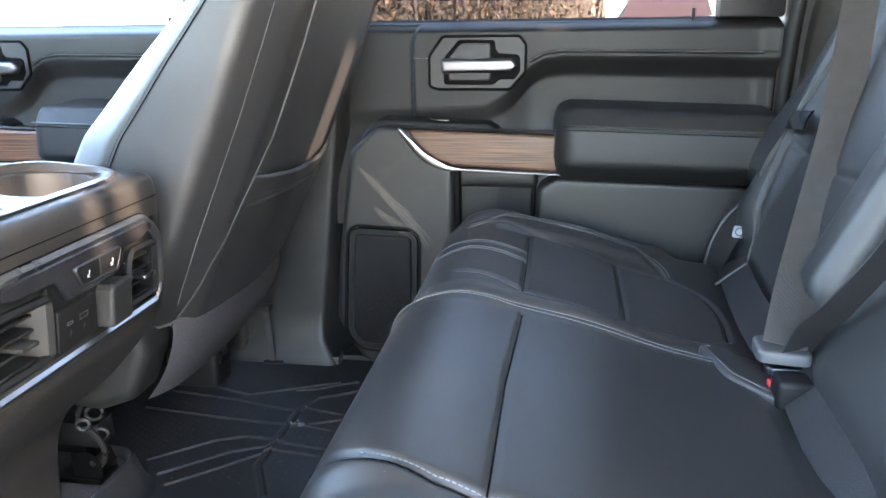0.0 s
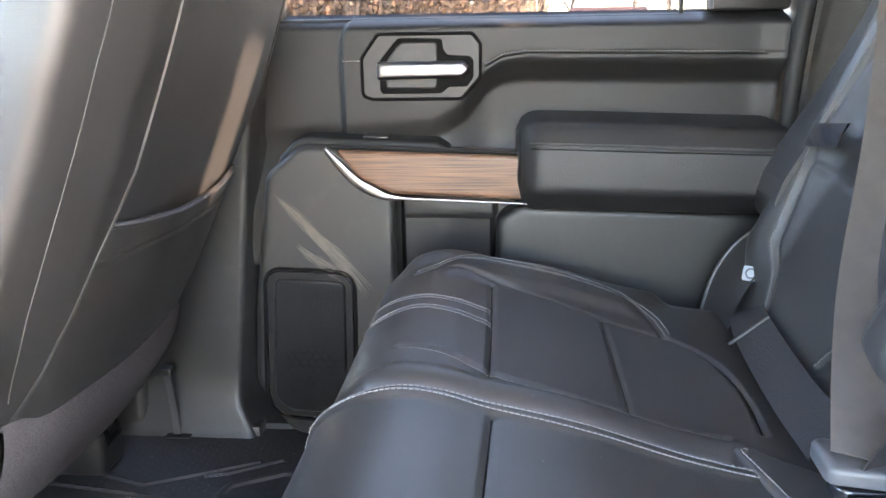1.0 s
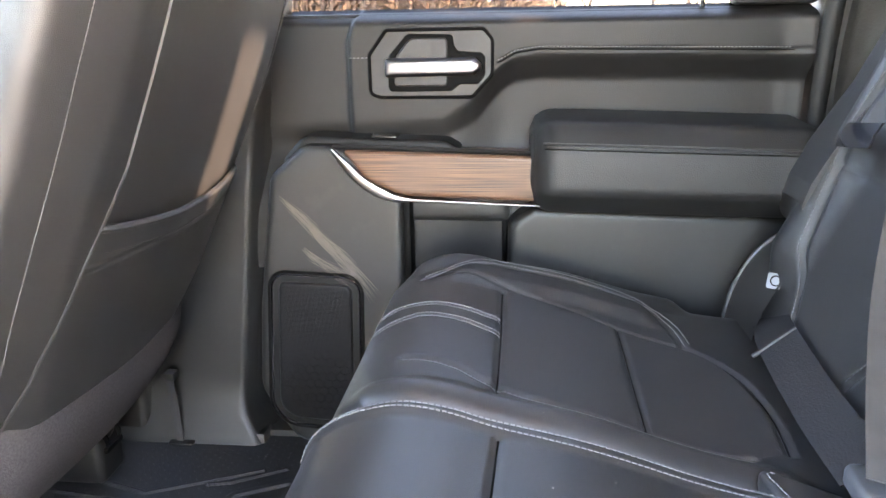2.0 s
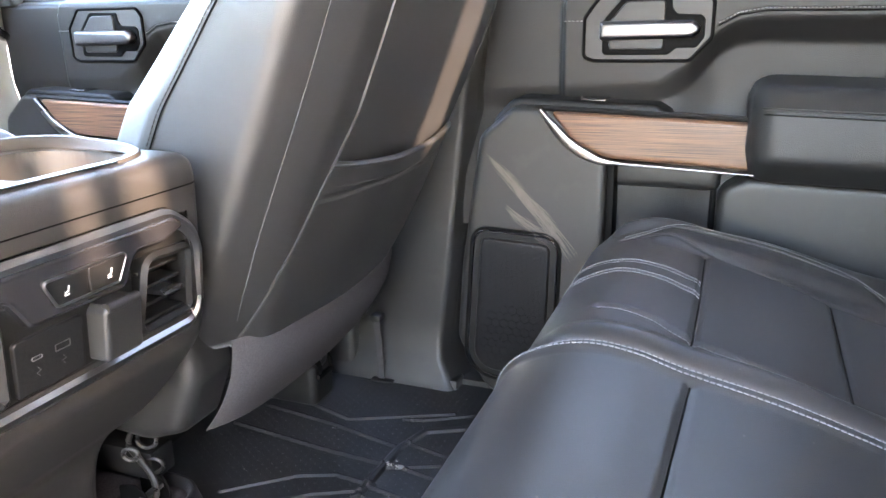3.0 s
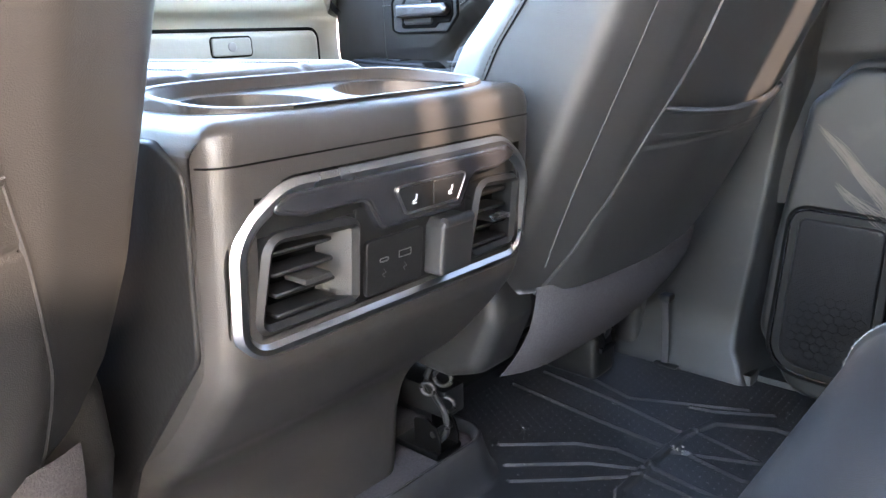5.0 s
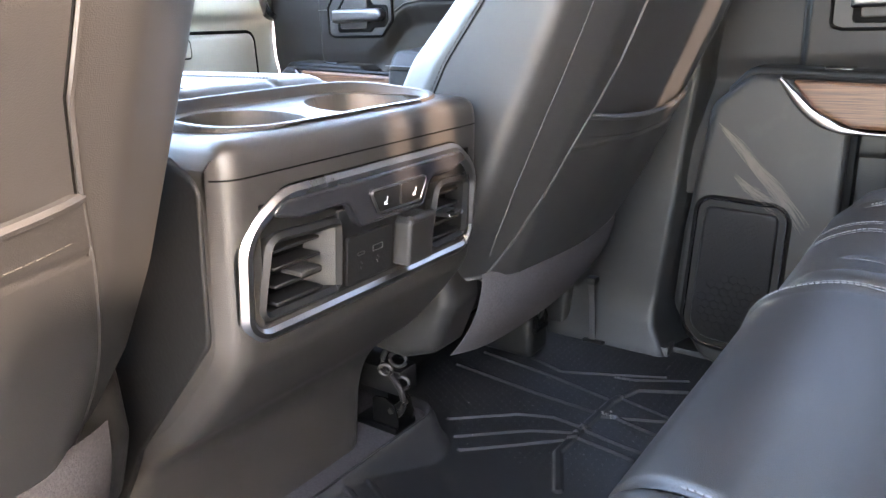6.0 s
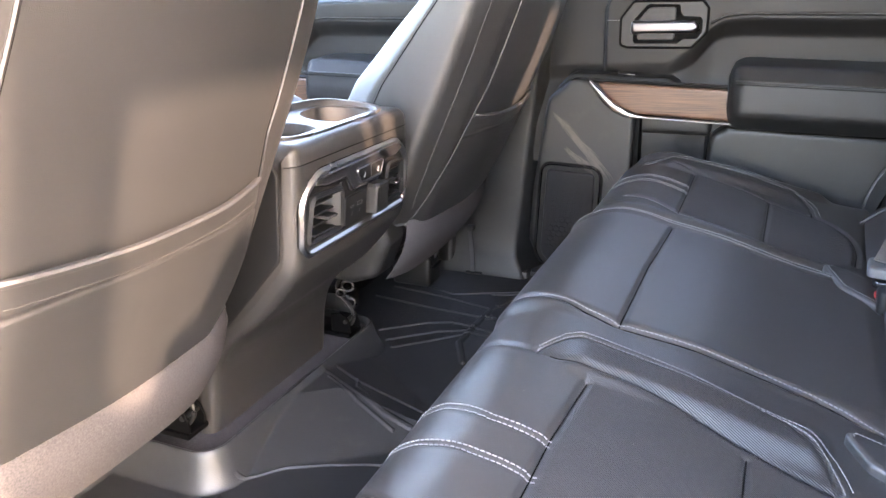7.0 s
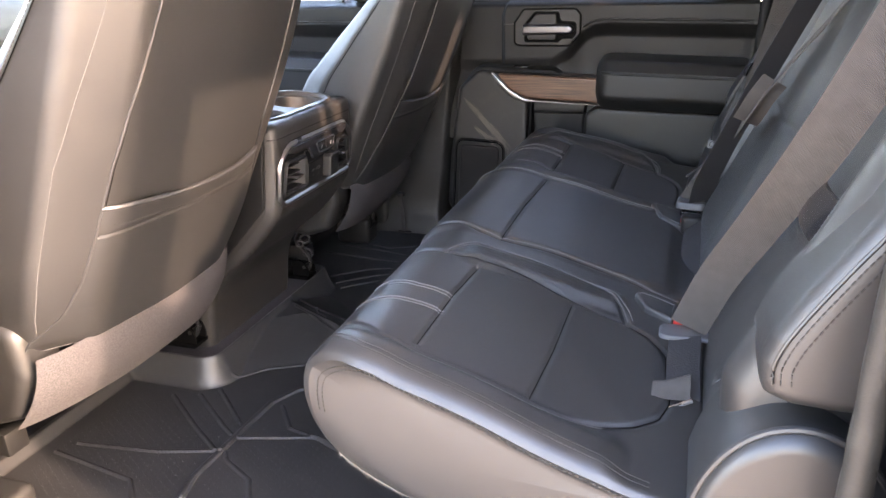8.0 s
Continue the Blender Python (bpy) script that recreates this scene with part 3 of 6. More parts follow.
    wood = rounded([top[1], top[0], (-0.085, 0.458), (-0.035, 0.435), (0.178, 0.426), (0.188, 0.436)], [0.006, 0.004, 0.05, 0.03, 0.006, 0.006], 7)
    part("wood_strip", plate_bm(wood[::-1], to(0.80), 0, 0.074, 0.006, 4), M_WOOD, root, "brown striped wood veneer strip")
    edge = spline([(-0.137, 0.726, 0.505), (-0.118, 0.724, 0.483), (-0.090, 0.723, 0.455), (-0.060, 0.722, 0.438), (-0.033, 0.722, 0.4305), (0.05, 0.722, 0.4268), (0.176, 0.722, 0.4215)], 60)
    wide = np.interp(np.arange(60), [0, 6, 16, 26, 59], [0.002, 0.006, 0.008, 0.002, 0.0009])
    P = []
    for k, (c, r) in enumerate(zip(edge, wide)):
        d = edge[min(k + 1, 59)] - edge[max(k - 1, 0)]
        nx, nz = -d[2], d[0]
        q = math.hypot(nx, nz)
        nx, nz = nx / q, nz / q
        P.append([w((c[0] + nx * a * r, c[1] + b, c[2] + nz * a * r)) for a, b in ((-1, 0.012), (-1, 0.001), (-0.7, 0), (0.7, 0), (1, 0.001), (1, 0.012))])
    sheet("chrome_edge", P, M_CHROME, root, "bright chrome edging", close_j=True, cap=True)
    part("strip_top", tube_bm([w((x, 0.735, 0.507 - 0.036 * (x + 0.135))) for x in np.linspace(-0.135, 0.186, 20)], 0.004, 6), M_DARK, root)

    # armrest
    P = []
    for u in np.linspace(0, 1, 50):
        x = 0.152 + 0.385 * u
        e = 1 - (1 - min(1, u / 0.10)) ** 2
        e2 = 1 - (1 - min(1, (1 - u) / 0.05)) ** 2
        k = 0.55 + 0.45 * math.sqrt(max(0.0, e)) * (0.9 + 0.1 * math.sqrt(max(0.0, e2)))
        zt, zb = 0.547 - 0.012 * u, 0.414 - 0.008 * u
        zm = (zt + zb) / 2
        zt, zb = zm + (zt - zm) * k, zm + (zb - zm) * (0.75 + 0.25 * k)
        yi = 0.80 - 0.125 * k
        ring = rounded([(0.82, zb + 0.005), (yi + 0.045, zb), (yi, zb + 0.036), (yi + 0.006, zt - 0.03), (yi + 0.025, zt), (0.82, zt + 0.006)], [0.002, 0.02, 0.02, 0.022, 0.02, 0.002], 5)
        P.append([w((x, y, z)) for y, z in ring])
    arm = sheet("armrest", P, M_ARM, root, "padded black leather armrest", close_j=True, cap=True)
    stitch("stitching", [w((x, 0.6800, 0.514 - 0.03 * (x - 0.17))) for x in np.linspace(0.175, 0.53, 60)], root, material=M_DARK_THREAD)
    part("seam_gap", tube_bm([w((x, 0.6792, 0.5110 - 0.03 * (x - 0.17))) for x in np.linspace(0.172, 0.532, 40)], 0.0010, 5), M_BLACK, arm)
    part("armrest_seam", tube_bm([w((x, 0.6793, 0.5185 - 0.03 * (x - 0.17))) for x in np.linspace(0.170, 0.533, 40)], 0.0016, 6), M_LEATHER, arm)

    # window frame above the sill
    part("frame_front", box_bm(w((-0.29, 0.80, 0.68)), w((-0.24, 0.86, 1.22)), 0.008), M_PLASTIC, root)
    part("frame_rear", box_bm(w((0.44, 0.815, 0.696)), w((0.556, 0.86, 1.22)), 0.008), M_PLASTIC, root)
    part("frame_top", box_bm(w((-0.24, 0.80, 1.17)), w((0.44, 0.86, 1.22)), 0.008), M_PLASTIC, root)
    pane = part("pane", box_bm(w((-0.245, 0.842, 0.68)), w((0.445, 0.846, 1.18)), 0), M_TINT if dx == 0 else M_GLASS, root)
    pane.visible_shadow = False
    pin = bmesh.new()
    bmesh.ops.create_cone(pin, cap_ends=True, segments=14, radius1=0.0035, radius2=0.003, depth=0.022, matrix=Matrix.Translation(w((0.400, 0.838, 0.703))))
    part("lock_pin", pin, M_DARK, root)
    return root


def grille_material():
    m = mat("perforated grille", (0.006, 0.0062, 0.007), 0.33, var=0.15, spec=0.3)
    n, l = m.node_tree.nodes, m.node_tree.links
    tc = n.new("ShaderNodeTexCoord")
    v = n.new("ShaderNodeTexVoronoi")
    v.inputs["Scale"].default_value, v.inputs["Randomness"].default_value = 480, 0.0
    l.new(tc.outputs["Object"], v.inputs["Vector"])
    r = n.new("ShaderNodeMapRange")
    r.inputs[1].default_value, r.inputs[2].default_value = 0.2, 0.42
    l.new(v.outputs["Distance"], r.inputs[0])
    bump = n.new("ShaderNodeBump")
    bump.inputs["Strength"].default_value, bump.inputs["Distance"].default_value = 0.8, 0.0008
    l.new(r.outputs[0], bump.inputs["Height"])
    l.new(bump.outputs[0], n["Principled BSDF"].inputs["Normal"])
    return m


M_GRILLE = grille_material()
build_door("door_1", 0.0, 1, "black rear door panel with wood strip, armrest and speaker")
build_door("door_2", -1.03, 1, "black front door panel with wood strip and chrome handle")
# out of view: added to keep outside light off the console
build_door("door_3", -1.03, -1, "unseen black front door panel, added to shut out side light")


def build_scuff():
    """Pale dusty scuff marks on the speaker pod."""
    root = thing("scuff_mark", "pale dusty scuff streaks on the black speaker pod", "scuff mark")
    rnd = random.Random(4)
    bm = bmesh.new()
    main = np.array([(-0.222, 0.432), (-0.186, 0.396), (-0.159, 0.364), (-0.126, 0.331), (-0.099, 0.298), (-0.080, 0.272)])
    side = np.array([(-0.192, 0.352), (-0.175, 0.335), (-0.155, 0.322), (-0.133, 0.308), (-0.110, 0.296)])
    for k in range(320):
        base, spread = (main, 0.0065) if k % 3 else (side, 0.006)
        off = rnd.gauss(0, spread)
        pts = spline(base + np.array([off * 0.7, off]) * np.linspace(0.25, 1, len(base))[:, None] + np.array([[rnd.gauss(0, 0.0012), rnd.gauss(0, 0.0012)] for _ in base]), 40)
        a = rnd.randint(0, 26)
        seg = pts[a:min(40, a + rnd.randint(6, 18))]
        wd = rnd.uniform(0.00005, 0.00024)
        vs = []
        for q, (x, z) in enumerate(seg):
            t = math.sin(math.pi * q / (len(seg) - 1)) * wd + 0.00005
            vs.append((bm.verts.new((x - t, 0.7336 - 3e-6 * k, z - t)), bm.verts.new((x + t, 0.7336 - 3e-6 * k, z + t))))
        for p, q in zip(vs, vs[1:]):
            bm.faces.new((p[0], p[1], q[1], q[0]))
    part("dust_film", bm, M_SCUFF, root)


M_SCUFF = mat("pale dust", (0.105, 0.09, 0.078), 0.85, var=0.25, var_scale=60, spec=0.2)
build_scuff()


# ---- rear bench ----
PROF = spline([(0.24, 0.125), (0.13, 0.145), (0.06, 0.170), (0.005, 0.208), (-0.024, 0.25), (-0.033, 0.295), (-0.025, 0.334), (0.0, 0.356), (0.04, 0.368), (0.08, 0.365), (0.12, 0.354), (0.20, 0.337), (0.30, 0.306), (0.40, 0.285), (0.48, 0.277)], 260)
PN = np.gradient(PROF, axis=0)
PN = np.stack([-PN[:, 1], PN[:, 0]], 1)
PN /= np.linalg.norm(PN, axis=1, keepdims=True)
NOSE = int(np.argmin(PROF[:, 0]))


def cushion(y0, y1, seams, pads, seat, regions, end=(0.05, 0.05), hem=False):
    """A stretch of the rear cushion between y0 and y1. seams: grooves as (x, y) lines; pads: raised fields (x0, x1, y0, y1, height)."""
    n = max(30, int((y1 - y0) / 0.0032))
    ys = np.linspace(y0, y1, n)
    Y, S = np.meshgrid(ys, np.arange(len(PROF)), indexing="ij")
    X = np.broadcast_to(PROF[:, 0], Y.shape)
    top = np.broadcast_to(np.arange(len(PROF)) > NOSE, Y.shape)
    # unrolled coordinate: x on top, and on past the nose down the front
    arc = np.r_[0, np.cumsum(np.linalg.norm(np.diff(PROF, axis=0), axis=1))]
    U = np.where(top, X, PROF[NOSE, 0] - (arc[NOSE] - arc)[None, :])
    H = np.zeros(Y.shape)
    for x0, x1, a, b, h, soft in pads:
        H += h * smooth(x0 - soft, x0 + soft, U) * (1 - smooth(x1 - soft, x1 + soft, U)) * smooth(a - soft, a + soft, Y) * (1 - smooth(b - soft, b + soft, Y))
    for pts, depth, wid in seams:
        H -= depth * np.exp(-(dist_poly(U, Y, pts) / wid) ** 2)
    for e, r in ((Y - y0, end[0]), (y1 - Y, end[1])):
        d = np.clip(r - e, 0, r)
        H -= (r - np.sqrt(np.maximum(r * r - d * d, 0))) * (0.25 + 0.75 * smooth(-0.16, -0.03, U)) * (1 - 0.35 * smooth(-0.02, 0.05, U))
    Px = PROF[:, 0] + PN[:, 0] * H
    Pz = PROF[:, 1] + PN[:, 1] * H
    fade = smooth(0.42, 0.70, np.abs(Y))
    P = np.stack([Px, Y - np.sign(Y) * fade * np.interp(U, [-0.2, -0.02, 0.06, 0.2, 0.42], [0.085, 0.075, 0.045, 0.025, 0.0]), Pz], 2)
    done = np.zeros((n - 1, len(PROF) - 1), bool)
    Uc, Yc = U[:-1, :-1], Y[:-1, :-1]
    for nm, inside, material, lab in regions:
        done |= inside(Uc, Yc)
    root = sheet("seat_cushion", P, M_LEATHER, seat, keep=~done)
    done[:] = False
    for nm, inside, material, lab in regions:
        k = inside(Uc, Yc) & ~done
        done |= k
        sheet(nm, P, material, root, lab, keep=k)
    for row, out in ((P[0], -1), (P[-1], 1)):
        low = np.array([0.485, row[-1][1], 0.125])
        row = np.vstack([row, row[-1] + (low - row[-1]) * np.linspace(0, 1, 24)[1:, None], low + (row[0] - low) * np.linspace(0, 1, 24)[1:, None]])
        C, bend = row.mean(0), np.polyfit(row[:, 0], row[:, 1], 2)
        G = []
        for k in np.linspace(0, 1, 12):
            q = row * (1 - k) + C * k
            q[:, 1] += (np.polyval(bend, q[:, 0]) - q[:, 1]) * min(1, k * 4) + out * 0.010 * (1 - (1 - k) ** 2)
            G.append(q)
        sheet("side_panel", G, M_LEATHER, root)
        if hem and out < 0:
            # two rows of stitching under the top edge of the open end
            for off in (0.013, 0.021):
                pts = []
                for q in row[NOSE - 6:len(PROF) - 6]:
                    k = off / np.linalg.norm(C - q)
                    p = q * (1 - k) + C * k
                    p[1] += (np.polyval(bend, p[0]) - p[1]) * min(1, k * 4) + out * (0.010 * (1 - (1 - k) ** 2) + 0.0009)
                    pts.append(p)
                stitch("stitching", pts, root, gap=0.0065, size=0.0042, r=0.0007, material=M_DARK_THREAD)

    def on(pts, lift=0.0008):
        pts = np.asarray(pts, float)
        out = []
        for u, y in even(pts, 90):
            f = np.clip((y - y0) / (y1 - y0) * (n - 1), 0, n - 1.001)
            i = int(f)
            at = [np.array([np.interp(u, U[k], P[k, :, c]) for c in range(3)]) for k in (i, i + 1)]
            j = int(np.argmin(np.abs(U[i] - u)))
            out.append(at[0] + (at[1] - at[0]) * (f - i) + np.array([PN[j, 0], 0, PN[j, 1]]) * lift)
        return out

    return root, on


SEAT_FAR = thing("rear_seat", "black leather rear seat beside the closed door with grey stitching", "rear seat", group="rear seats")
SEAT_NEAR = thing("rear_seat", "wide black leather rear seat with ragged fleece edge", "rear seat", group="rear seats")


def build_bench():
    # far outer seat: forty of the split
    front = [(0.122, 0.27), (0.122, 0.40), (0.120, 0.56)]
    rear = [(0.256, 0.272), (0.258, 0.40), (0.259, 0.522)]
    up = [(0.120, 0.447), (0.08, 0.455), (0.035, 0.463), (0.0, 0.471), (-0.06, 0.475), (-0.12, 0.475)]
    lo = [(0.121, 0.407), (0.08, 0.418), (0.03, 0.426), (0.0, 0.420), (-0.06, 0.42), (-0.12, 0.42)]
    pad_out = [(0.02, 0.60), (0.054, 0.622), (0.101, 0.655), (0.182, 0.652), (0.29, 0.641), (0.328, 0.59), (0.337, 0.521)]
    pad_in = [(0.02, 0.60), (0.08, 0.589), (0.178, 0.552), (0.263, 0.524), (0.337, 0.515)]
    back = [(0.337, 0.520), (0.37, 0.49), (0.392, 0.44), (0.398, 0.37), (0.392, 0.30)]
    inn = [(0.03, 0.315), (0.078, 0.306), (0.121, 0.286), (0.194, 0.270), (0.274, 0.268), (0.335, 0.268), (0.352, 0.274)]

    pad_out, pad_in, inn, back = [[tuple(q) for q in spline(k, 18)] for k in (pad_out, pad_in, inn, back)]

    def between(U, Y, a, b):
        a, b = np.array(a), np.array(b)
        return (Y > np.interp(U, a[:, 0], a[:, 1], left=9, right=9)) & (Y < np.interp(U, b[:, 0], b[:, 1], left=-9, right=-9))

    root, on = cushion(0.224, 0.70, [(front, 0.004, 0.003), (rear, 0.003, 0.003), (up, 0.002, 0.0025), (lo, 0.002, 0.0025), (pad_out, 0.005, 0.004), (pad_in, 0.003, 0.004), (back, 0.004, 0.004), (inn, 0.004, 0.004)],
                       [(0.0, 0.36, 0.655, 0.70, 0.016, 0.02), (0.06, 0.31, 0.575, 0.645, 0.010, 0.02), (0.0, 0.38, 0.224, 0.262, 0.008, 0.015)], SEAT_FAR,
                       [("seat_insert", lambda U, Y: (U > 0.122) & (U < 0.40) & between(U, Y, inn + [(0.392, 0.30)], pad_in + [(0.37, 0.49), (0.392, 0.44), (0.398, 0.37)]), M_PERF, "finely perforated insert"),
                        ("bolster", lambda U, Y: between(U, Y, pad_in, pad_out), M_PERF, "perforated side bolster strip")], end=(0.035, 0.06))
    for ln in (up, lo):
        stitch("stitching", on(ln), root)
        stitch("stitching", on([(u, v + 0.006) for u, v in ln]), root)
    for k in (0.004, 0.010):
        stitch("stitching", on([(u + k * (u > 0.3), v + k) for u, v in pad_out]), root)
    stitch("stitching", on([(u, v - 0.004) for u, v in inn]), root)
    for ln in (front, rear, inn, back):
        part("seam_line", tube_bm(on(ln, 0.0002), 0.0009, 5), M_BLACK, root)
    # near outer seat and the centre: sixty of the split
    front = [(0.114, -0.315), (0.108, -0.42), (0.108, -0.60)]
    rear = [(0.263, -0.334), (0.262, -0.476), (0.256, -0.615)]
    up = [(0.110, -0.430), (0.057, -0.428), (0.003, -0.41), (-0.05, -0.41), (-0.12, -0.41)]
    lo = [(0.112, -0.486), (0.062, -0.485), (0.005, -0.48), (-0.05, -0.48), (-0.12, -0.48)]
    pad_out = [(0.055, -0.290), (0.075, -0.248), (0.10, -0.232), (0.163, -0.236), (0.274, -0.250), (0.325, -0.280), (0.342, -0.327)]
    pad_in = [(-0.04, -0.268), (0.0, -0.272), (0.055, -0.292), (0.157, -0.297), (0.25, -0.314), (0.342, -0.331)]
    outer = [(-0.02, -0.575), (0.009, -0.589), (0.059, -0.614), (0.10, -0.625), (0.205, -0.631), (0.277, -0.631), (0.326, -0.614), (0.374, -0.583), (0.408, -0.535), (0.412, -0.46), (0.402, -0.39), (0.38, -0.352), (0.342, -0.330)]
    cs = [(-0.15, -0.135), (-0.02, -0.140), (0.022, -0.156), (0.082, -0.180), (0.12, -0.182), (0.226, -0.176), (0.33, -0.178), (0.412, -0.208)]
    cm = [(0.118, -0.18), (0.118, 0.0), (0.125, 0.185)]
    pad_out, pad_in_fine, outer, cs = [[tuple(q) for q in spline(k, 18)] for k in (pad_out, pad_in, outer, cs)]
    root, on = cushion(-0.70, 0.220, [(front, 0.004, 0.003), (rear, 0.003, 0.003), (up, 0.002, 0.0025), (lo, 0.002, 0.0025), (outer, 0.004, 0.004), (pad_in_fine, 0.003, 0.004), (pad_out, 0.004, 0.003), (cs, 0.005, 0.004), (cm, 0.004, 0.003)],
                       [(0.0, 0.36, -0.69, -0.63, 0.010, 0.02), (-0.2, 0.40, -0.18, 0.215, 0.006, 0.015), (0.09, 0.325, -0.30, -0.245, 0.010, 0.015), (-0.1, 0.42, 0.196, 0.218, 0.006, 0.010)], SEAT_NEAR,
                       [("seat_insert", lambda U, Y: (U > 0.11) & (U < 0.412) & between(U, Y, [(0.10, -0.625), (0.205, -0.631), (0.277, -0.631), (0.326, -0.614), (0.374, -0.583), (0.412, -0.53)], [(0.055, -0.292), (0.157, -0.297), (0.25, -0.314), (0.342, -0.331), (0.412, -0.40)]), M_PERF, "finely perforated insert"),
                        ("bolster", lambda U, Y: between(U, Y, pad_in[2:], pad_out), M_RIBBED, "ribbed side bolster strip")], end=(0.012, 0.03), hem=True)
    for ln in (up, lo):
        stitch("stitching", on(ln), root)
        stitch("stitching", on([(u, v + 0.006) for u, v in ln]), root)
    for k in (0.003, 0.009):
        stitch("stitching", on([(u + k * (u > 0.3), v + k) for u, v in pad_out]), root)
    stitch("stitching", on([(u, v + 0.004) for u, v in cs[5:]]), root)
    for k in (0.0, 0.008):
        stitch("stitching", on([(-0.11, 0.205 - k), (-0.02, 0.206 - k), (0.05, 0.206 - k), (0.20, 0.202 - k), (0.36, 0.204 - k)]), root)
    for k in (0.0, 0.008):
        stitch("stitching", on([(-0.02, -0.655 - k), (0.06, -0.668 - k), (0.2, -0.672 - k), (0.4, -0.676 - k)]), root, r=0.0005, material=M_DARK_THREAD)
    for ln in (front, rear, cs[4:], cm, outer, pad_in_fine[5:]):
        part("seam_line", tube_bm(on(ln, 0.0002), 0.0009, 5), M_BLACK, root)
    part("piping", tube_bm(on([(u, v - 0.004) for u, v in outer[:10]], 0.0), 0.0018, 6), M_LEATHER, root)
    # ragged fleece along the lower edge of the open end
    rnd = random.Random(2)
    V, F = [], []
    for u in np.linspace(-0.135, -0.33, 420):
        base = np.array(on([(u, -0.699), (u + 0.0005, -0.699)], 0.0)[0])
        for _ in range(2):
            d = np.array([rnd.gauss(-0.2, 0.5), rnd.gauss(-0.3, 0.5), rnd.gauss(-1, 0.5)]) * rnd.uniform(0.0012, 0.004)
            b = len(V)
            V += [tuple(base + (0.0004, 0, 0)), tuple(base - (0.0004, 0, 0)), tuple(base + d)]
            F.append((b, b + 1, b + 2))
    me = bpy.data.meshes.new("fleece_edge")
    me.from_pydata(V, [], F)
    finish("fleece_edge", me, M_FLEECE, root, "ragged pale fleece edge")
    # assumed seat base, unseen: dark box added for the shade below
    base = thing("added_seat_base", "dark box added as an unseen base under the rear seat", "seat base")
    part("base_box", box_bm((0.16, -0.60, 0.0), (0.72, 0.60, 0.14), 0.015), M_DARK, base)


build_bench()


def back_profile():
    return spline([(0.50, 0.20), (0.455, 0.265), (0.455, 0.315), (0.485, 0.385), (0.53, 0.485), (0.58, 0.60), (0.63, 0.72), (0.67, 0.84), (0.70, 0.93), (0.735, 0.965), (0.775, 0.955), (0.79, 0.90)], 200)


def backrest(y0, y1, pads, seams, seat, ends):
    prof = back_profile()
    pn = np.gradient(prof, axis=0)
    pn = np.stack([-pn[:, 1], pn[:, 0]], 1)
    pn /= np.linalg.norm(pn, axis=1, keepdims=True)
    n = max(40, int((y1 - y0) / 0.004))
    ys = np.linspace(y0, y1, n)
    Y, Z = np.meshgrid(ys, prof[:, 1], indexing="ij")
    H = np.zeros(Y.shape)
    for z0, z1, a, b, h, soft in pads:
        H += h * smooth(z0 - soft, z0 + soft, Z) * (1 - smooth(z1 - soft, z1 + soft, Z)) * smooth(a - soft, a + soft, Y) * (1 - smooth(b - soft, b + soft, Y))
    for pts, depth, wid in seams:
        H -= depth * np.exp(-(dist_poly(Z, Y, pts) / wid) ** 2)
    for e, r in ((Y - y0, ends[0]), (y1 - Y, ends[1])):
        d = np.clip(r - e, 0, r)
        H -= (r - np.sqrt(np.maximum(r * r - d * d, 0)))
    P = np.stack([prof[:, 0] + pn[:, 0] * H, Y, prof[:, 1] + pn[:, 1] * H], 2)
    root = sheet("backrest", P, M_LEATHER, seat)
    for row in (P[0], P[-1]):
        bm = bmesh.new()
        bm.faces.new([bm.verts.new(p) for p in row[::3]] + [bm.verts.new((0.79, row[0][1], 0.22))])
        part("side_panel", bm, M_LEATHER, root, smooth=0)

    def on(pts):
        out = []
        for z, y in even(np.asarray(pts, float), 80):
            f = np.clip((y - y0) / (y1 - y0) * (n - 1), 0, n - 1.001)
            i = int(f)
            at = [np.array([np.interp(z, prof[:150, 1], P[k, :150, c]) for c in range(3)]) for k in (i, i + 1)]
            j = int(np.argmin(np.abs(prof[:150, 1] - z)))
            out.append(at[0] + (at[1] - at[0]) * (f - i) + np.array([pn[j, 0], 0, pn[j, 1]]) * 0.0008)
        return out

    return root, on


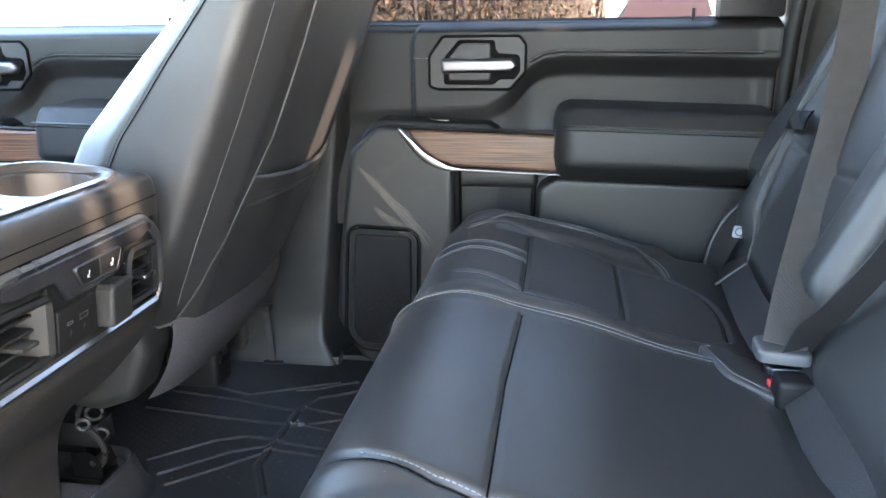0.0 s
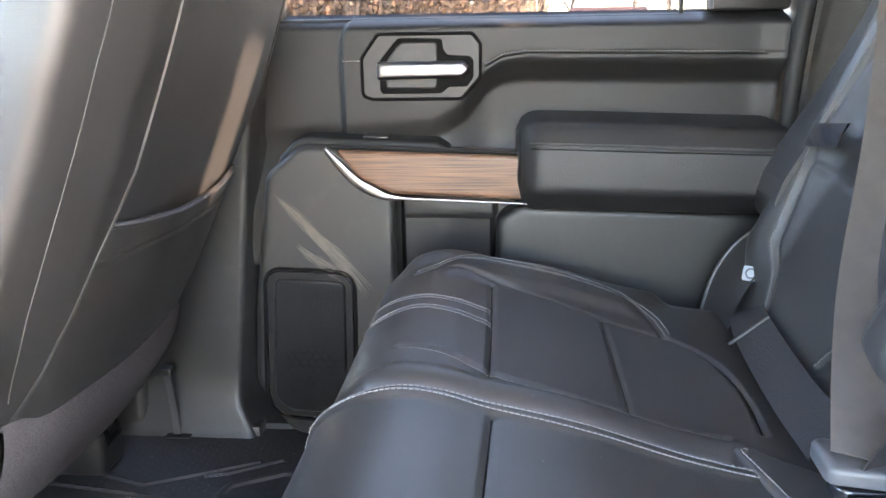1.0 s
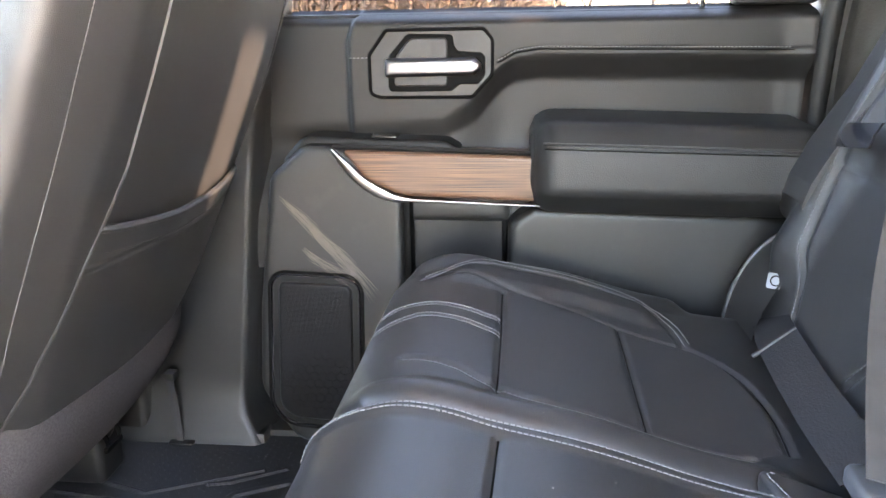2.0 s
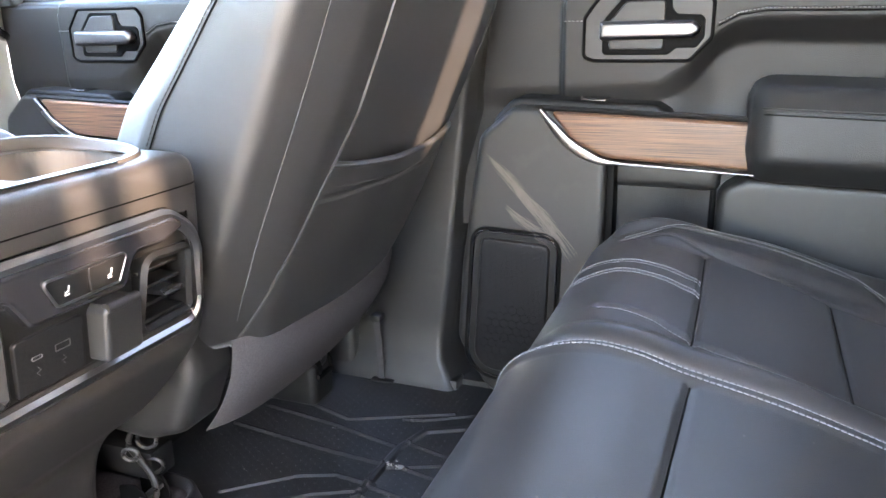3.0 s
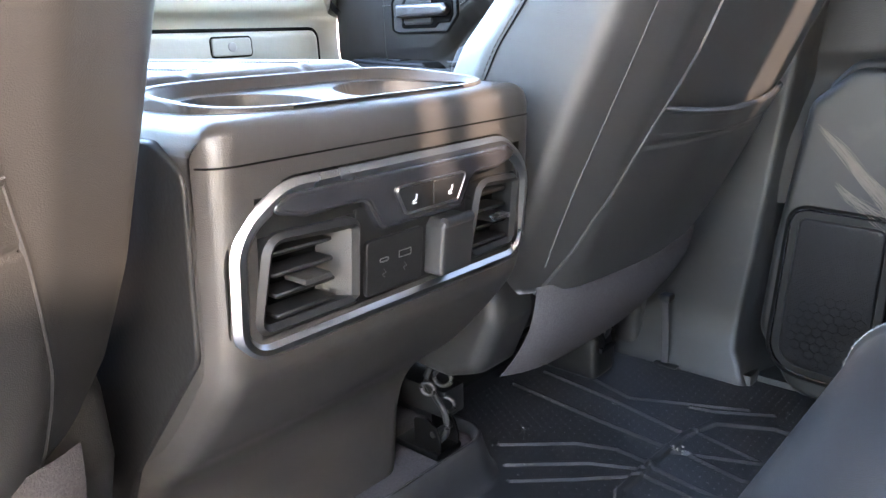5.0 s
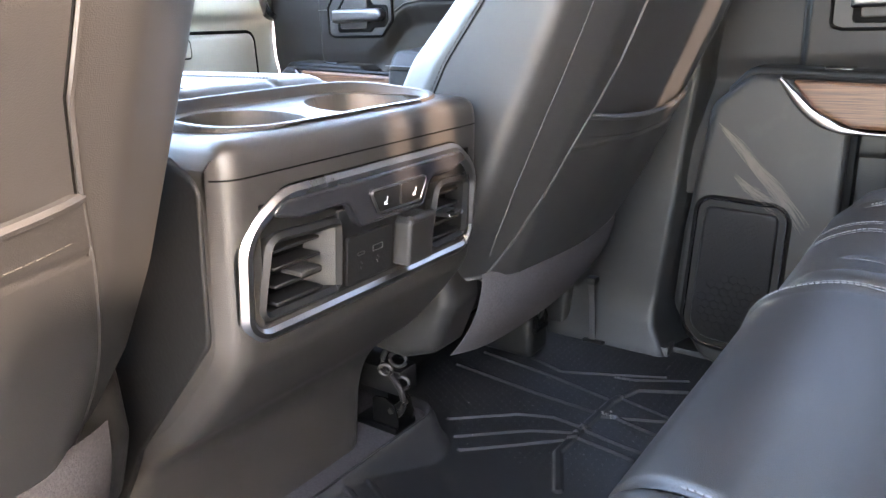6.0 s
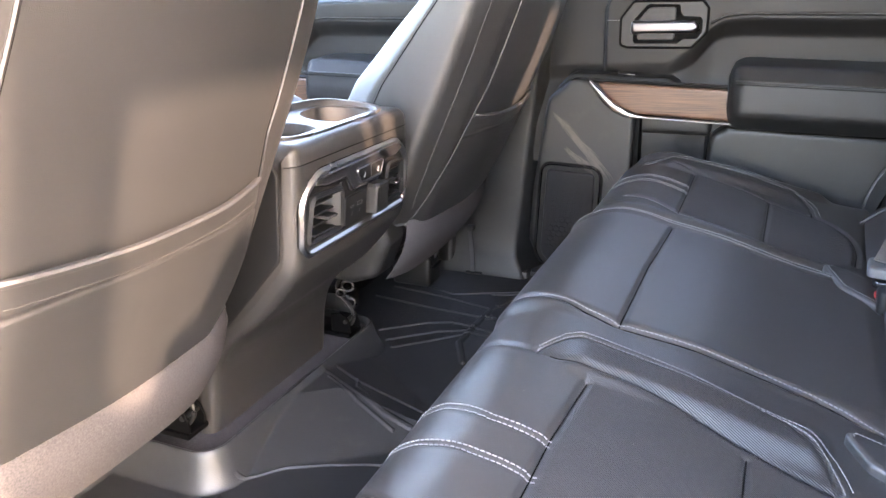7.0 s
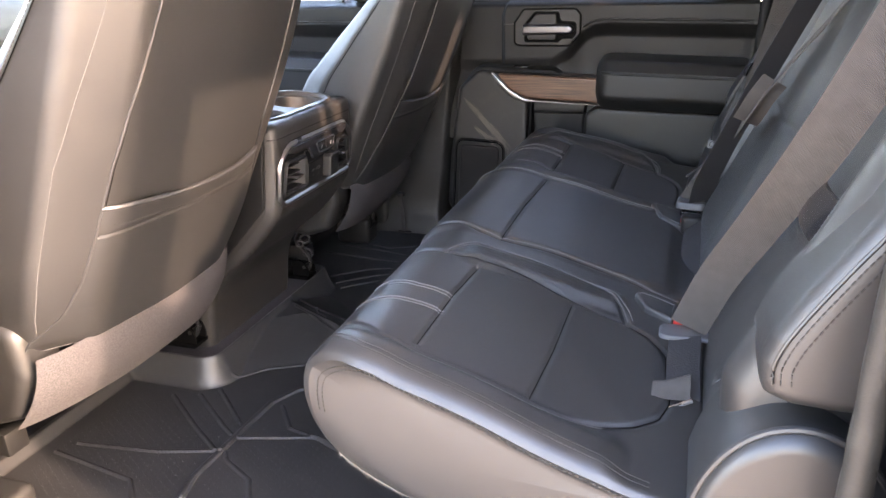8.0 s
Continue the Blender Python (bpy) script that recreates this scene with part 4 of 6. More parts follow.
def build_backs():
    for s, (a, b), ends, seat in ((1, (0.225, 0.66), (0.03, 0.05), SEAT_FAR), (-1, (-0.66, -0.225), (0.05, 0.03), SEAT_NEAR)):
        lo, hi = (0.58, 0.68) if s > 0 else (-0.68, -0.58)
        l2, h2 = (0.23, 0.31) if s > 0 else (-0.31, -0.23)
        so = [(0.33, s * 0.52), (0.40, s * 0.575), (0.55, s * 0.60), (0.72, s * 0.58), (0.90, s * 0.55)]
        si = [(0.33, s * 0.36), (0.42, s * 0.315), (0.55, s * 0.30), (0.72, s * 0.31), (0.9, s * 0.33)]
        mid = [(0.50, s * 0.315), (0.49, s * 0.45), (0.50, s * 0.585)]
        root, on = backrest(a, b, [(0.36, 0.86, lo, hi, 0.028, 0.035), (0.36, 0.86, l2, h2, 0.022, 0.03)], [(so, 0.006, 0.004), (si, 0.006, 0.004), (mid, 0.004, 0.004)], seat, ends)
        for ln in (so, si):
            stitch("stitching", on([(z, y + 0.006 * s) for z, y in ln]), root)
        # padded side of the backrest with its double seam
        edge = [(0.486, 0.436), (0.4855, 0.455), (0.493, 0.48), (0.511, 0.515), (0.539, 0.562), (0.561, 0.598), (0.60, 0.68), (0.64, 0.78), (0.672, 0.865)]
        out = rounded(edge[::-1] + [(0.491, 0.420), (0.516, 0.411), (0.557, 0.409), (0.70, 0.42), (0.78, 0.60), (0.78, 0.865)], [0.02] + [0.012] * 7 + [0.01] * 2 + [0.012, 0.02, 0.02, 0.03, 0.05, 0.02], 4)

        def at(u, v, h, s=s):
            return (u, s * (0.60 + h), v)

        pad = part("side_pad", plate_bm(out, at, 0, 0.105, 0.024, 6), M_LEATHER, seat, "smooth stitched leather side of the backrest")
        line = spline(edge, 60)
        nrm = np.gradient(line, axis=0)
        nrm = np.stack([nrm[:, 1], -nrm[:, 0]], 1) / np.linalg.norm(nrm, axis=1, keepdims=True)
        for k, h in ((0.017, 0.1046), (0.026, 0.1056)):
            stitch("stitching", [at(u, v, h) for u, v in line + nrm * k], pad, gap=0.007, size=0.0045, r=0.0008, material=M_DARK_THREAD)
        part("piping", tube_bm([at(u, v, 0.1025) for u, v in line + nrm * 0.0105], 0.0018, 6), M_LEATHER, pad)
    root, on = backrest(-0.22, 0.22, [(0.3, 0.80, -0.16, 0.16, 0.018, 0.05)], [([(0.55, -0.2), (0.55, 0.2)], 0.004, 0.004)], SEAT_NEAR, (0.03, 0.03))
    # unseen head restraints, added and sized to stripe the sun falling forward
    for yc, half, seat in ((-0.408, 0.107, SEAT_NEAR), (0.0, 0.195, SEAT_NEAR), (0.455, 0.155, SEAT_FAR)):
        P = []
        for v in np.linspace(0, 1, 20):
            k = 0.30 + 0.70 * math.sqrt(max(0.0, 1 - (2 * v - 1) ** 4))
            o = rounded([(0.735 - 0.04 * k, -half * (0.9 + 0.1 * k)), (0.735 + 0.04 * k, -half * (0.9 + 0.1 * k)), (0.735 + 0.04 * k, half * (0.9 + 0.1 * k)), (0.735 - 0.04 * k, half * (0.9 + 0.1 * k))], 0.02, 5)
            P.append([(x + 0.02 * v, yc + y, 0.945 + 0.24 * v) for x, y in o])
        sheet("head_restraint", P, M_LEATHER, seat, close_j=True, cap=True)
    # arched leather wings beside the door openings
    for s in (1, -1):
        root = thing("side_bolster", "arched leather bolster between rear seat and door opening", "seat bolster", group="side bolsters")
        th = np.linspace(-0.25, math.pi + 0.25, 48)

        def arch(k):
            return np.stack([0.53 - 0.10 * k * np.cos(th), 0.20 + 0.196 * k * np.sign(np.sin(th)) * np.abs(np.sin(th)) ** 0.8], 1)

        P = [[(x, s * y, z) for x, z in arch(k)] for y, k in ((0.58, 1), (0.64, 1), (0.69, 1), (0.704, 0.992), (0.713, 0.97), (0.718, 0.94), (0.720, 0.90), (0.7205, 0.6), (0.7205, 0.3), (0.7205, 0.01))]
        sheet("cover", P, M_LEATHER, root)
        part("welt", tube_bm([(x, s * 0.705, z) for x, z in arch(0.995)], 0.004, 8), M_GREY_LEATHER, root)


build_backs()


# ---- front seats ----
def build_front_seat(s, label):
    """A front seat seen from behind: leaning back, pocket, carpet skirt. s = 1 far, -1 near."""
    root = thing("front_seat", label, "seat", group="front seats")
    yc = 0.45
    zs = np.linspace(0.286, 1.02, 70)
    rear_x = spline([(-0.356, 0.265), (-0.307, 0.36), (-0.255, 0.47), (-0.190, 0.61), (-0.138, 0.74), (-0.098, 0.87), (-0.078, 1.02)], 300)
    xs = np.interp(zs, rear_x[:, 1], rear_x[:, 0])
    wid = np.interp(zs, [0.265, 0.30, 0.35, 0.42, 0.65, 0.85, 1.02], [0.20, 0.222, 0.240, 0.250, 0.256, 0.245, 0.18])
    thick = np.interp(zs, [0.265, 0.33, 0.45, 0.56, 0.66, 0.75, 1.02], [0.14, 0.21, 0.25, 0.235, 0.18, 0.125, 0.07])

    def ring(k, grow=0.0):
        w, t, x = wid[k] + grow, thick[k], xs[k]
        back = x + grow
        pts = [(back - t, -w * 0.9), (back - t * 0.75, -w), (back - 0.050, -w), (back - 0.004, -w * 0.72), (back + 0.012, 0), (back - 0.004, w * 0.72), (back - 0.055, w), (back - t * 0.75, w), (back - t, w * 0.9), (back - t * 0.88, 0)]
        return rounded(pts, [0.03, 0.03, 0.03, 0.04, 0.5, 0.04, 0.03, 0.03, 0.03, 0.3], 5)

    P = np.array([[(x, s * yc + y, zs[k]) for x, y in ring(k)] for k in range(70)])
    sheet("backrest", P, M_GREY_LEATHER, root, close_j=True, cap=True)

    rears = []
    for k in range(70):
        r = np.array(ring(k))
        r = r[r[:, 0] > xs[k] - 0.056]
        rears.append(r[np.argsort(r[:, 1])])

    def on_back(z, y, lift=0.0):
        """A point on the rear face at height z and lateral place y from the middle."""
        f = float(np.clip(np.interp(z, zs, np.arange(70)), 0, 68.999))
        xx = []
        for k in (int(f), int(f) + 1):
            r = rears[k]
            xx.append(np.interp(y, r[:, 1], r[:, 0]))
        return (xx[0] + (xx[1] - xx[0]) * (f - int(f)) + lift, s * yc + y, z)

    def panel(z, e):
        """Half width of the middle panel on the side e."""
        if e == -s:
            return float(np.interp(z, [0.28, 0.376, 0.454, 0.5, 0.55, 0.6, 0.98], [0.188, 0.183, 0.168, 0.156, 0.146, 0.148, 0.152]))
        return float(np.interp(z, [0.29, 0.314, 0.344, 0.393, 0.47, 0.55, 0.616, 0.68, 0.74, 0.98], [0.235, 0.220, 0.203, 0.193, 0.189, 0.188, 0.181, 0.168, 0.157, 0.15]))

    # map pocket: the lower panel, slack at the top, with a turned band
    zt = 0.490
    Q = np.zeros((80, 90, 3))
    for i, u in enumerate(np.linspace(-1, 1, 80)):
        for j, v in enumerate(np.linspace(0, 1, 90)):
            z = 0.289 + (zt - 0.006 + 0.012 * u * u - 0.289) * v
            side = panel(z, 1) if u > 0 else panel(z, -1)
            slack = (1 - abs(u) ** 5)
            Q[i, j] = on_back(z, u * side, 0.0015 + slack * (0.003 + 0.011 * v ** 1.5) - 0.0022 * math.exp(-((z - 0.459) / 0.0022) ** 2) + 0.0012 * math.sin(9 * u + 4 * v) * slack * v)
    pocket = sheet("map_pocket", Q, M_GREY_LEATHER, root, "slack leather map pocket")
    part("hem", tube_bm(Q[:, -1] - np.array([0.003, 0, 0]), 0.0042, 8), M_GREY_LEATHER, pocket)
    stitch("stitching", [q + np.array([0.0006, 0, 0]) for q in Q[3:-3, 79]], pocket, gap=0.006, size=0.0042, r=0.00035, material=M_DARK_THREAD)
    # seams of the middle panel and of the back's rounded edge
    for e in (-1, 1):
        zz = np.linspace(0.285, 0.98, 90)
        part("panel_seam", tube_bm([on_back(z, e * panel(z, e), 0.0002) for z in zz], 0.0021, 6), M_GREY_LEATHER, root)
        part("seam_gap", tube_bm([on_back(z, e * (panel(z, e) - 0.0030), -0.0001) for z in zz], 0.0009, 5), M_BLACK, root)
        if s < 0 and e == -s:
            continue
        reach = (lambda z: 0.868) if e == -s else (lambda z: float(np.interp(z, [0.36, 0.56, 0.74], [0.965, 0.965, 0.86])))
        zz = np.linspace(0.325, 0.98, 90)
        pts = [on_back(z, e * float(np.interp(z, zs, wid)) * reach(z)) for z in zz]
        stitch("stitching", [(x + 0.0006, y, z) for x, y, z in pts], root, gap=0.0065, size=0.0045, r=0.0006 if s < 0 else 0.0008, material=M_SEAM_THREAD)
        part("piping", tube_bm([(x + 0.0015, y - e * 0.007, z) for x, y, z in pts], 0.0020, 6), M_GREY_LEATHER, root)
        part("seam_gap", tube_bm([(x + 0.0010, y - e * 0.0042, z) for x, y, z in pts], 0.0009, 5), M_BLACK, root)
        pts = [(float(np.interp(q, zs, xs)) - 0.03 - (float(np.interp(q, zs, thick)) - 0.03) * 0.66, s * yc + e * (float(np.interp(q, zs, wid)) + 0.0005), q) for q in np.linspace(0.40, 0.95, 60)]
        stitch("stitching", pts, root, gap=0.0065, size=0.0045, r=0.0006, material=M_DARK_THREAD)
        part("seam_gap", tube_bm([(x + 0.005, y, z) for x, y, z in pts], 0.0010, 5), M_BLACK, root)
    # carpet skirt below the leather, wrapped round both sides
    K = np.zeros((60, 24, 3))
    for i, u in enumerate(np.linspace(-1, 1, 60)):
        for j, v in enumerate(np.linspace(0, 1, 24)):
            outer = smooth(0.1, 1.0, u * s)
            z = 0.298 - 0.006 * outer - (0.126 - 0.014 * outer) * v - 0.006 * (1 - u * u) * v
            K[i, j] = (-0.342 - 0.026 * v - 0.028 * v * v - 0.024 * abs(u) ** 5 + 0.006 * math.sin(math.pi * v), s * yc + u * ((0.198 if s > 0 else 0.211) + (0.026 + 0.010 * v) * outer), z)
    skirt = sheet("carpet_skirt", K, M_CARPET, root, "grey carpet skirt")
    part("skirt_core", box_bm((-0.62, s * yc - 0.19, 0.20), (-0.43, s * yc + 0.19, 0.29), 0.02), M_DARK, root)
    # cushion with side valance
    for e in (-1, 1):
        val = rounded([(-0.95, 0.20), (-0.47, 0.17), (-0.415, 0.19), (-0.385, 0.26), (-0.39, 0.33), (-0.50, 0.37), (-0.95, 0.38)], [0.03, 0.03, 0.03, 0.03, 0.03, 0.03, 0.03], 6)
        y0 = s * yc + e * 0.20
        part("side_valance", plate_bm(val, lambda u, v, h, y0=y0, e=e: (u, y0 + e * h, v), -0.02, 0.045, 0.02, 4), M_PLASTIC, root)
    part("seat_cushion", box_bm((-1.0, s * yc - 0.23, 0.28), (-0.50, s * yc + 0.23, 0.42), 0.05, 5), M_GREY_LEATHER, root)
    # rails and rear feet
    for e in (-1, 1):
        y0 = s * yc + e * 0.19
        part("rail", box_bm((-1.0, y0 - 0.02, 0.09), (-0.50, y0 + 0.02, 0.13), 0.004), M_DARK, root)
        y0 -= (0.030 if s > 0 else 0.055) * s if e == -s else 0.0
        if s < 0 and e == s:
            continue
        foot = part("rail_foot", box_bm((-0.56, y0 - 0.024, 0.050), (-0.485, y0 + 0.024, 0.060), 0.003), M_BLACK, root, "dark steel latch foot")
        for q in (-0.017, 0.017):
            cheek = rounded([(-0.530, 0.058), (-0.486, 0.058), (-0.484, 0.072), (-0.490, 0.092), (-0.505, 0.102), (-0.53, 0.098)], [0.004, 0.004, 0.006, 0.008, 0.008, 0.006], 5)
            part("latch_cheek", plate_bm(cheek, lambda u, v, h, y1=y0 + q: (u, y1 - h, v), -0.0013, 0.0013, 0.0005, 1), M_BLACK, foot)
        hook = tube_bm(spline([(-0.502, y0 - 0.006, 0.064), (-0.484, y0 - 0.006, 0.086), (-0.487, y0 - 0.005, 0.112), (-0.505, y0 - 0.002, 0.128), (-0.522, y0, 0.146), (-0.512, y0 + 0.002, 0.172)], 24), 0.0042, 8)
        part("latch_hook", hook, M_STEEL, foot)
        for cy, cz, cr in ((0.008, 0.152, 0.011), (-0.020, 0.148, 0.008), (0.014, 0.112, 0.010)):
            loop = tube_bm([(-0.500 + cr * math.cos(a), y0 + cy + 0.4 * cr * math.cos(a), cz + cr * math.sin(a)) for a in np.linspace(0, 2 * math.pi, 18, endpoint=False)], 0.0030, 8, True)
            part("latch_ring", loop, M_STEEL, foot)
        part("latch_pin", tube_bm([(-0.496, y0 - 0.020, 0.084), (-0.496, y0 + 0.020, 0.084)], 0.0045, 10), M_STEEL, foot)
    # head restraint
    P = []
    for v in np.linspace(0, 1, 24):
        k = math.sqrt(max(0.0, 1 - (2 * v - 1) ** 4)) * 0.85 + 0.15
        ring_ = rounded([(-0.17 + 0.03 * v - 0.04 * k, -0.14 * k), (-0.13 + 0.03 * v + 0.03 * k, -0.14 * k), (-0.13 + 0.03 * v + 0.03 * k, 0.14 * k), (-0.17 + 0.03 * v - 0.04 * k, 0.14 * k)], 0.025, 5)
        P.append([(x, s * yc + y, 1.03 + 0.16 * v) for x, y in ring_])
    sheet("head_restraint", P, M_GREY_LEATHER, root, close_j=True, cap=True)
    return root


build_front_seat(1, "black leather front seat with slack map pocket and grey carpet skirt")
build_front_seat(-1, "black leather front seat beside the door opening, with map pocket").location = (-0.024, 0.0, 0.028)


# ---- centre console ----
def build_console():
    root = thing("centre_console", "black plastic centre console with rear vents, sockets and chrome frame", "console")
    prof = spline([(-0.98, 0.0), (-0.75, 0.0), (-0.6, 0.0), (-0.56, 0.0), (-0.535, 0.012), (-0.515, 0.05), (-0.500, 0.15), (-0.470, 0.208), (-0.403, 0.262), (-0.345, 0.325), (-0.322, 0.362), (-0.314, 0.43), (-0.310, 0.498), (-0.3115, 0.518), (-0.3165, 0.5265), (-0.328, 0.5305), (-0.36, 0.5312), (-0.45, 0.532), (-0.55, 0.532), (-0.75, 0.532), (-0.98, 0.532)], 420)
    n = 90
    W = 0.170
    ys = np.linspace(-W, W, n)
    pn = np.gradient(prof, axis=0)
    pn = np.stack([pn[:, 1], -pn[:, 0]], 1)
    pn /= np.linalg.norm(pn, axis=1, keepdims=True)
    Y, Z = np.meshgrid(ys, prof[:, 1], indexing="ij")
    X = np.broadcast_to(prof[:, 0], Y.shape)
    H = np.zeros(Y.shape)
    r = 0.022
    d = np.clip(r - (W - np.abs(Y)), 0, r)
    H -= r - np.sqrt(np.maximum(r * r - d * d, 0))
    P = np.stack([X + pn[:, 0] * H, Y, Z + pn[:, 1] * H], 2)
    gap = ((np.abs(Y) < 0.142) & (Z > 0.379) & (Z < 0.477) & (X > -0.335)) | ((np.abs(Y) < 0.128) & (X > -0.462) & (X < -0.345) & (Z > 0.52))
    sheet("body", P, M_CONSOLE, root, keep=~gap[:-1, :-1])
    for row in (P[0], P[-1]):
        bm = bmesh.new()
        bm.faces.new([bm.verts.new(p) for p in row[::3]])
        part("side_wall", bm, M_CONSOLE, root, smooth=0)
    for s in (-1, 1):
        side = rounded([(-0.95, 0.03), (-0.60, 0.03), (-0.47, 0.235), (-0.346, 0.37), (-0.334, 0.500), (-0.37, 0.517), (-0.95, 0.520)], [0.02, 0.02, 0.04, 0.02, 0.02, 0.02, 0.02], 6)
        part("side_panel", plate_bm(side, lambda u, v, h, s=s: (u, s * (W - 0.004 + h), v), 0, 0.007, 0.003), M_DARK, root)

    def tx(u, v, h):
        """On the rear face: u across, v up, h proud."""
        return (np.interp(v, [0.33, 0.362, 0.43, 0.498], [-0.341, -0.322, -0.314, -0.310]) + h - 0.004 * (abs(u) / 0.16) ** 4, u, v)

    def edge_x(u, v):
        d = max(0.0, 0.022 - (W - abs(u)))
        return (float(np.interp(v, [0.43, 0.498, 0.518], [-0.314, -0.310, -0.3115])) - (0.022 - math.sqrt(max(0.0, 0.022 ** 2 - d * d))) + 0.0002, u, v)

    outer = rounded([(-0.160, 0.366), (0.160, 0.366), (0.160, 0.460), (0.118, 0.489), (-0.118, 0.489), (-0.160, 0.460)], [0.028, 0.028, 0.045, 0.045, 0.045, 0.045], 12)
    inner = shrink(outer, 0.0125)
    part("chrome_frame", frame_bm(outer, inner, tx, -0.004, 0.007, 0.0042), M_FRAME, root, "satin chrome frame")
    part("frame_gap", frame_bm(shrink(outer, -0.0018), outer, tx, -0.004, 0.0014, 0.0004), M_BLACK, root)
    part("panel_gap", tube_bm([edge_x(u, 0.5025) for u in np.linspace(-0.169, 0.169, 90)], 0.0008, 6), M_BLACK, root)
    part("panel", plate_bm(shrink(outer, 0.004), tx, -0.040, -0.026, 0.001), M_DARK, root)
    for pts in ([(-0.150, 0.372), (0.150, 0.372), (0.150, 0.386), (-0.150, 0.386)], [(-0.150, 0.453), (0.150, 0.453), (0.118, 0.482), (-0.118, 0.482)],
                [(-0.0545, 0.384), (0.070, 0.384), (0.070, 0.456), (-0.0545, 0.456)], [(-0.151, 0.384), (-0.145, 0.384), (-0.145, 0.456), (-0.151, 0.456)], [(0.140, 0.384), (0.151, 0.384), (0.151, 0.456), (0.140, 0.456)]):
        part("fascia", plate_bm(rounded(pts, 0.001, 2), tx, -0.026, 0.0008, 0.0006), M_DARK, root)
    # raised dark bridge above the sockets
    bridge = rounded([(-0.135, 0.470), (-0.118, 0.481), (0.118, 0.481), (0.135, 0.470), (0.105, 0.462), (0.070, 0.462), (0.056, 0.437), (-0.034, 0.437), (-0.050, 0.462), (-0.105, 0.462)], [0.006, 0.01, 0.01, 0.006, 0.01, 0.01, 0.008, 0.008, 0.01, 0.01], 5)
    part("bridge_trim", plate_bm(bridge, tx, 0, 0.0085, 0.003), M_GLOSS, root, "glossy black trim bridge")
    btn = rounded([(-0.012, 0.4445), (0.048, 0.4445), (0.060, 0.468), (-0.024, 0.468)], 0.004, 5)
    part("switch_frame", frame_bm(btn, shrink(btn, 0.0016), tx, 0.006, 0.0108, 0.0005), M_CHROME, root)
    for a, b in ((-0.0225, 0.0172), (0.0188, 0.0585)):
        key = rounded([(a + (0.011 if a < 0 else 0), 0.4463), (b - (0.011 if b > 0.03 else 0), 0.4463), (b, 0.4663), (a, 0.4663)], 0.002, 4)
        sw = part("heater_switch", plate_bm(key, tx, 0.006, 0.0102, 0.001), M_DARK, root)
        c = (a + b) / 2
        icon = bmesh.new()
        for pts in (((c + 0.0020, 0.4590), (c + 0.0010, 0.4548), (c - 0.0024, 0.4540)), ((c - 0.0026, 0.4524), (c + 0.0014, 0.4524))):
            tube_bm([tx(u, v, 0.0105) for u, v in pts], 0.0006, 6, bm=icon)
        part("seat_icon", icon, M_WHITE, sw, "white printed seat symbol")
    # air vents
    for a, b in ((-0.147, -0.053), (0.068, 0.142)):
        hole = rounded([(a, 0.384), (b, 0.384), (b, 0.452), (a + 0.012, 0.456)], [0.012, 0.008, 0.01, 0.016], 5)
        vent = part("air_vent", frame_bm(hole, shrink(hole, 0.008), tx, -0.012, 0.0075, 0.004), M_DARK, root)
        part("vent_backing", plate_bm(shrink(hole, 0.002), tx, -0.0255, -0.022, 0.0005), M_BLACK, vent)
        lo_, hi_ = (a + 0.018, b - 0.024) if a < 0 else (a + 0.008, b - 0.016)
        for k in range(4):
            z = 0.3965 + 0.0145 * k
            part("slat", box_bm((-0.336, lo_, z - 0.0016), (-0.313, hi_, z + 0.0016), 0.001, 1), M_DARK, vent)
        if a < 0:
            blade = bmesh.new()
            vs = [blade.verts.new(tx(u, v, h)) for u, v, h in ((b - 0.024, 0.391, -0.020), (b - 0.007, 0.388, 0.0045), (b - 0.007, 0.449, 0.0045), (b - 0.022, 0.446, -0.020))]
            blade.faces.new(vs)
            bmesh.ops.solidify(blade, geom=blade.faces[:], thickness=0.003)
            part("vent_cheek", blade, M_PLASTIC, vent)
        part("vent_tab", box_bm((-0.322, (lo_ + hi_) / 2 - 0.012, 0.4175), (-0.298, (lo_ + hi_) / 2 + 0.012, 0.4225), 0.002), M_PLASTIC if a < 0 else M_FRAME, vent)
    # socket panel
    usb = rounded([(-0.047, 0.385), (0.014, 0.385), (0.014, 0.430), (-0.047, 0.430)], 0.004, 5)
    panel = part("socket_panel", plate_bm(usb, tx, 0, 0.004, 0.0012), M_DARK, root)
    part("socket", frame_bm(rounded([(-0.034, 0.4105), (-0.0245, 0.4105), (-0.0245, 0.4140), (-0.034, 0.4140)], 0.0016, 4), rounded([(-0.0332, 0.4113), (-0.0253, 0.4113), (-0.0253, 0.4132), (-0.0332, 0.4132)], 0.0008, 4), tx, 0.002, 0.0046, 0.0002), M_CHROME, panel, "small oval steel socket")
    part("socket", frame_bm(rounded([(-0.0135, 0.4095), (0.0005, 0.4095), (0.0005, 0.4155), (-0.0135, 0.4155)], 0.0006, 3), rounded([(-0.0127, 0.4103), (-0.0003, 0.4103), (-0.0003, 0.4147), (-0.0127, 0.4147)], 0.0004, 3), tx, 0.002, 0.0046, 0.0002), M_CHROME, panel, "rectangular steel socket")
    for c in (-0.029, -0.0065):
        mk = tube_bm([tx(c - 0.0005, 0.4045, 0.0045), tx(c + 0.0018, 0.4015, 0.0045), tx(c - 0.0018, 0.4005, 0.0045), tx(c + 0.0005, 0.3975, 0.0045)], 0.0004, 4)
        part("socket_mark", mk, M_BELT_PLASTIC, panel)
    cover = rounded([(0.021, 0.386), (0.060, 0.386), (0.060, 0.428), (0.055, 0.434), (0.026, 0.434), (0.021, 0.428)], 0.004, 5)
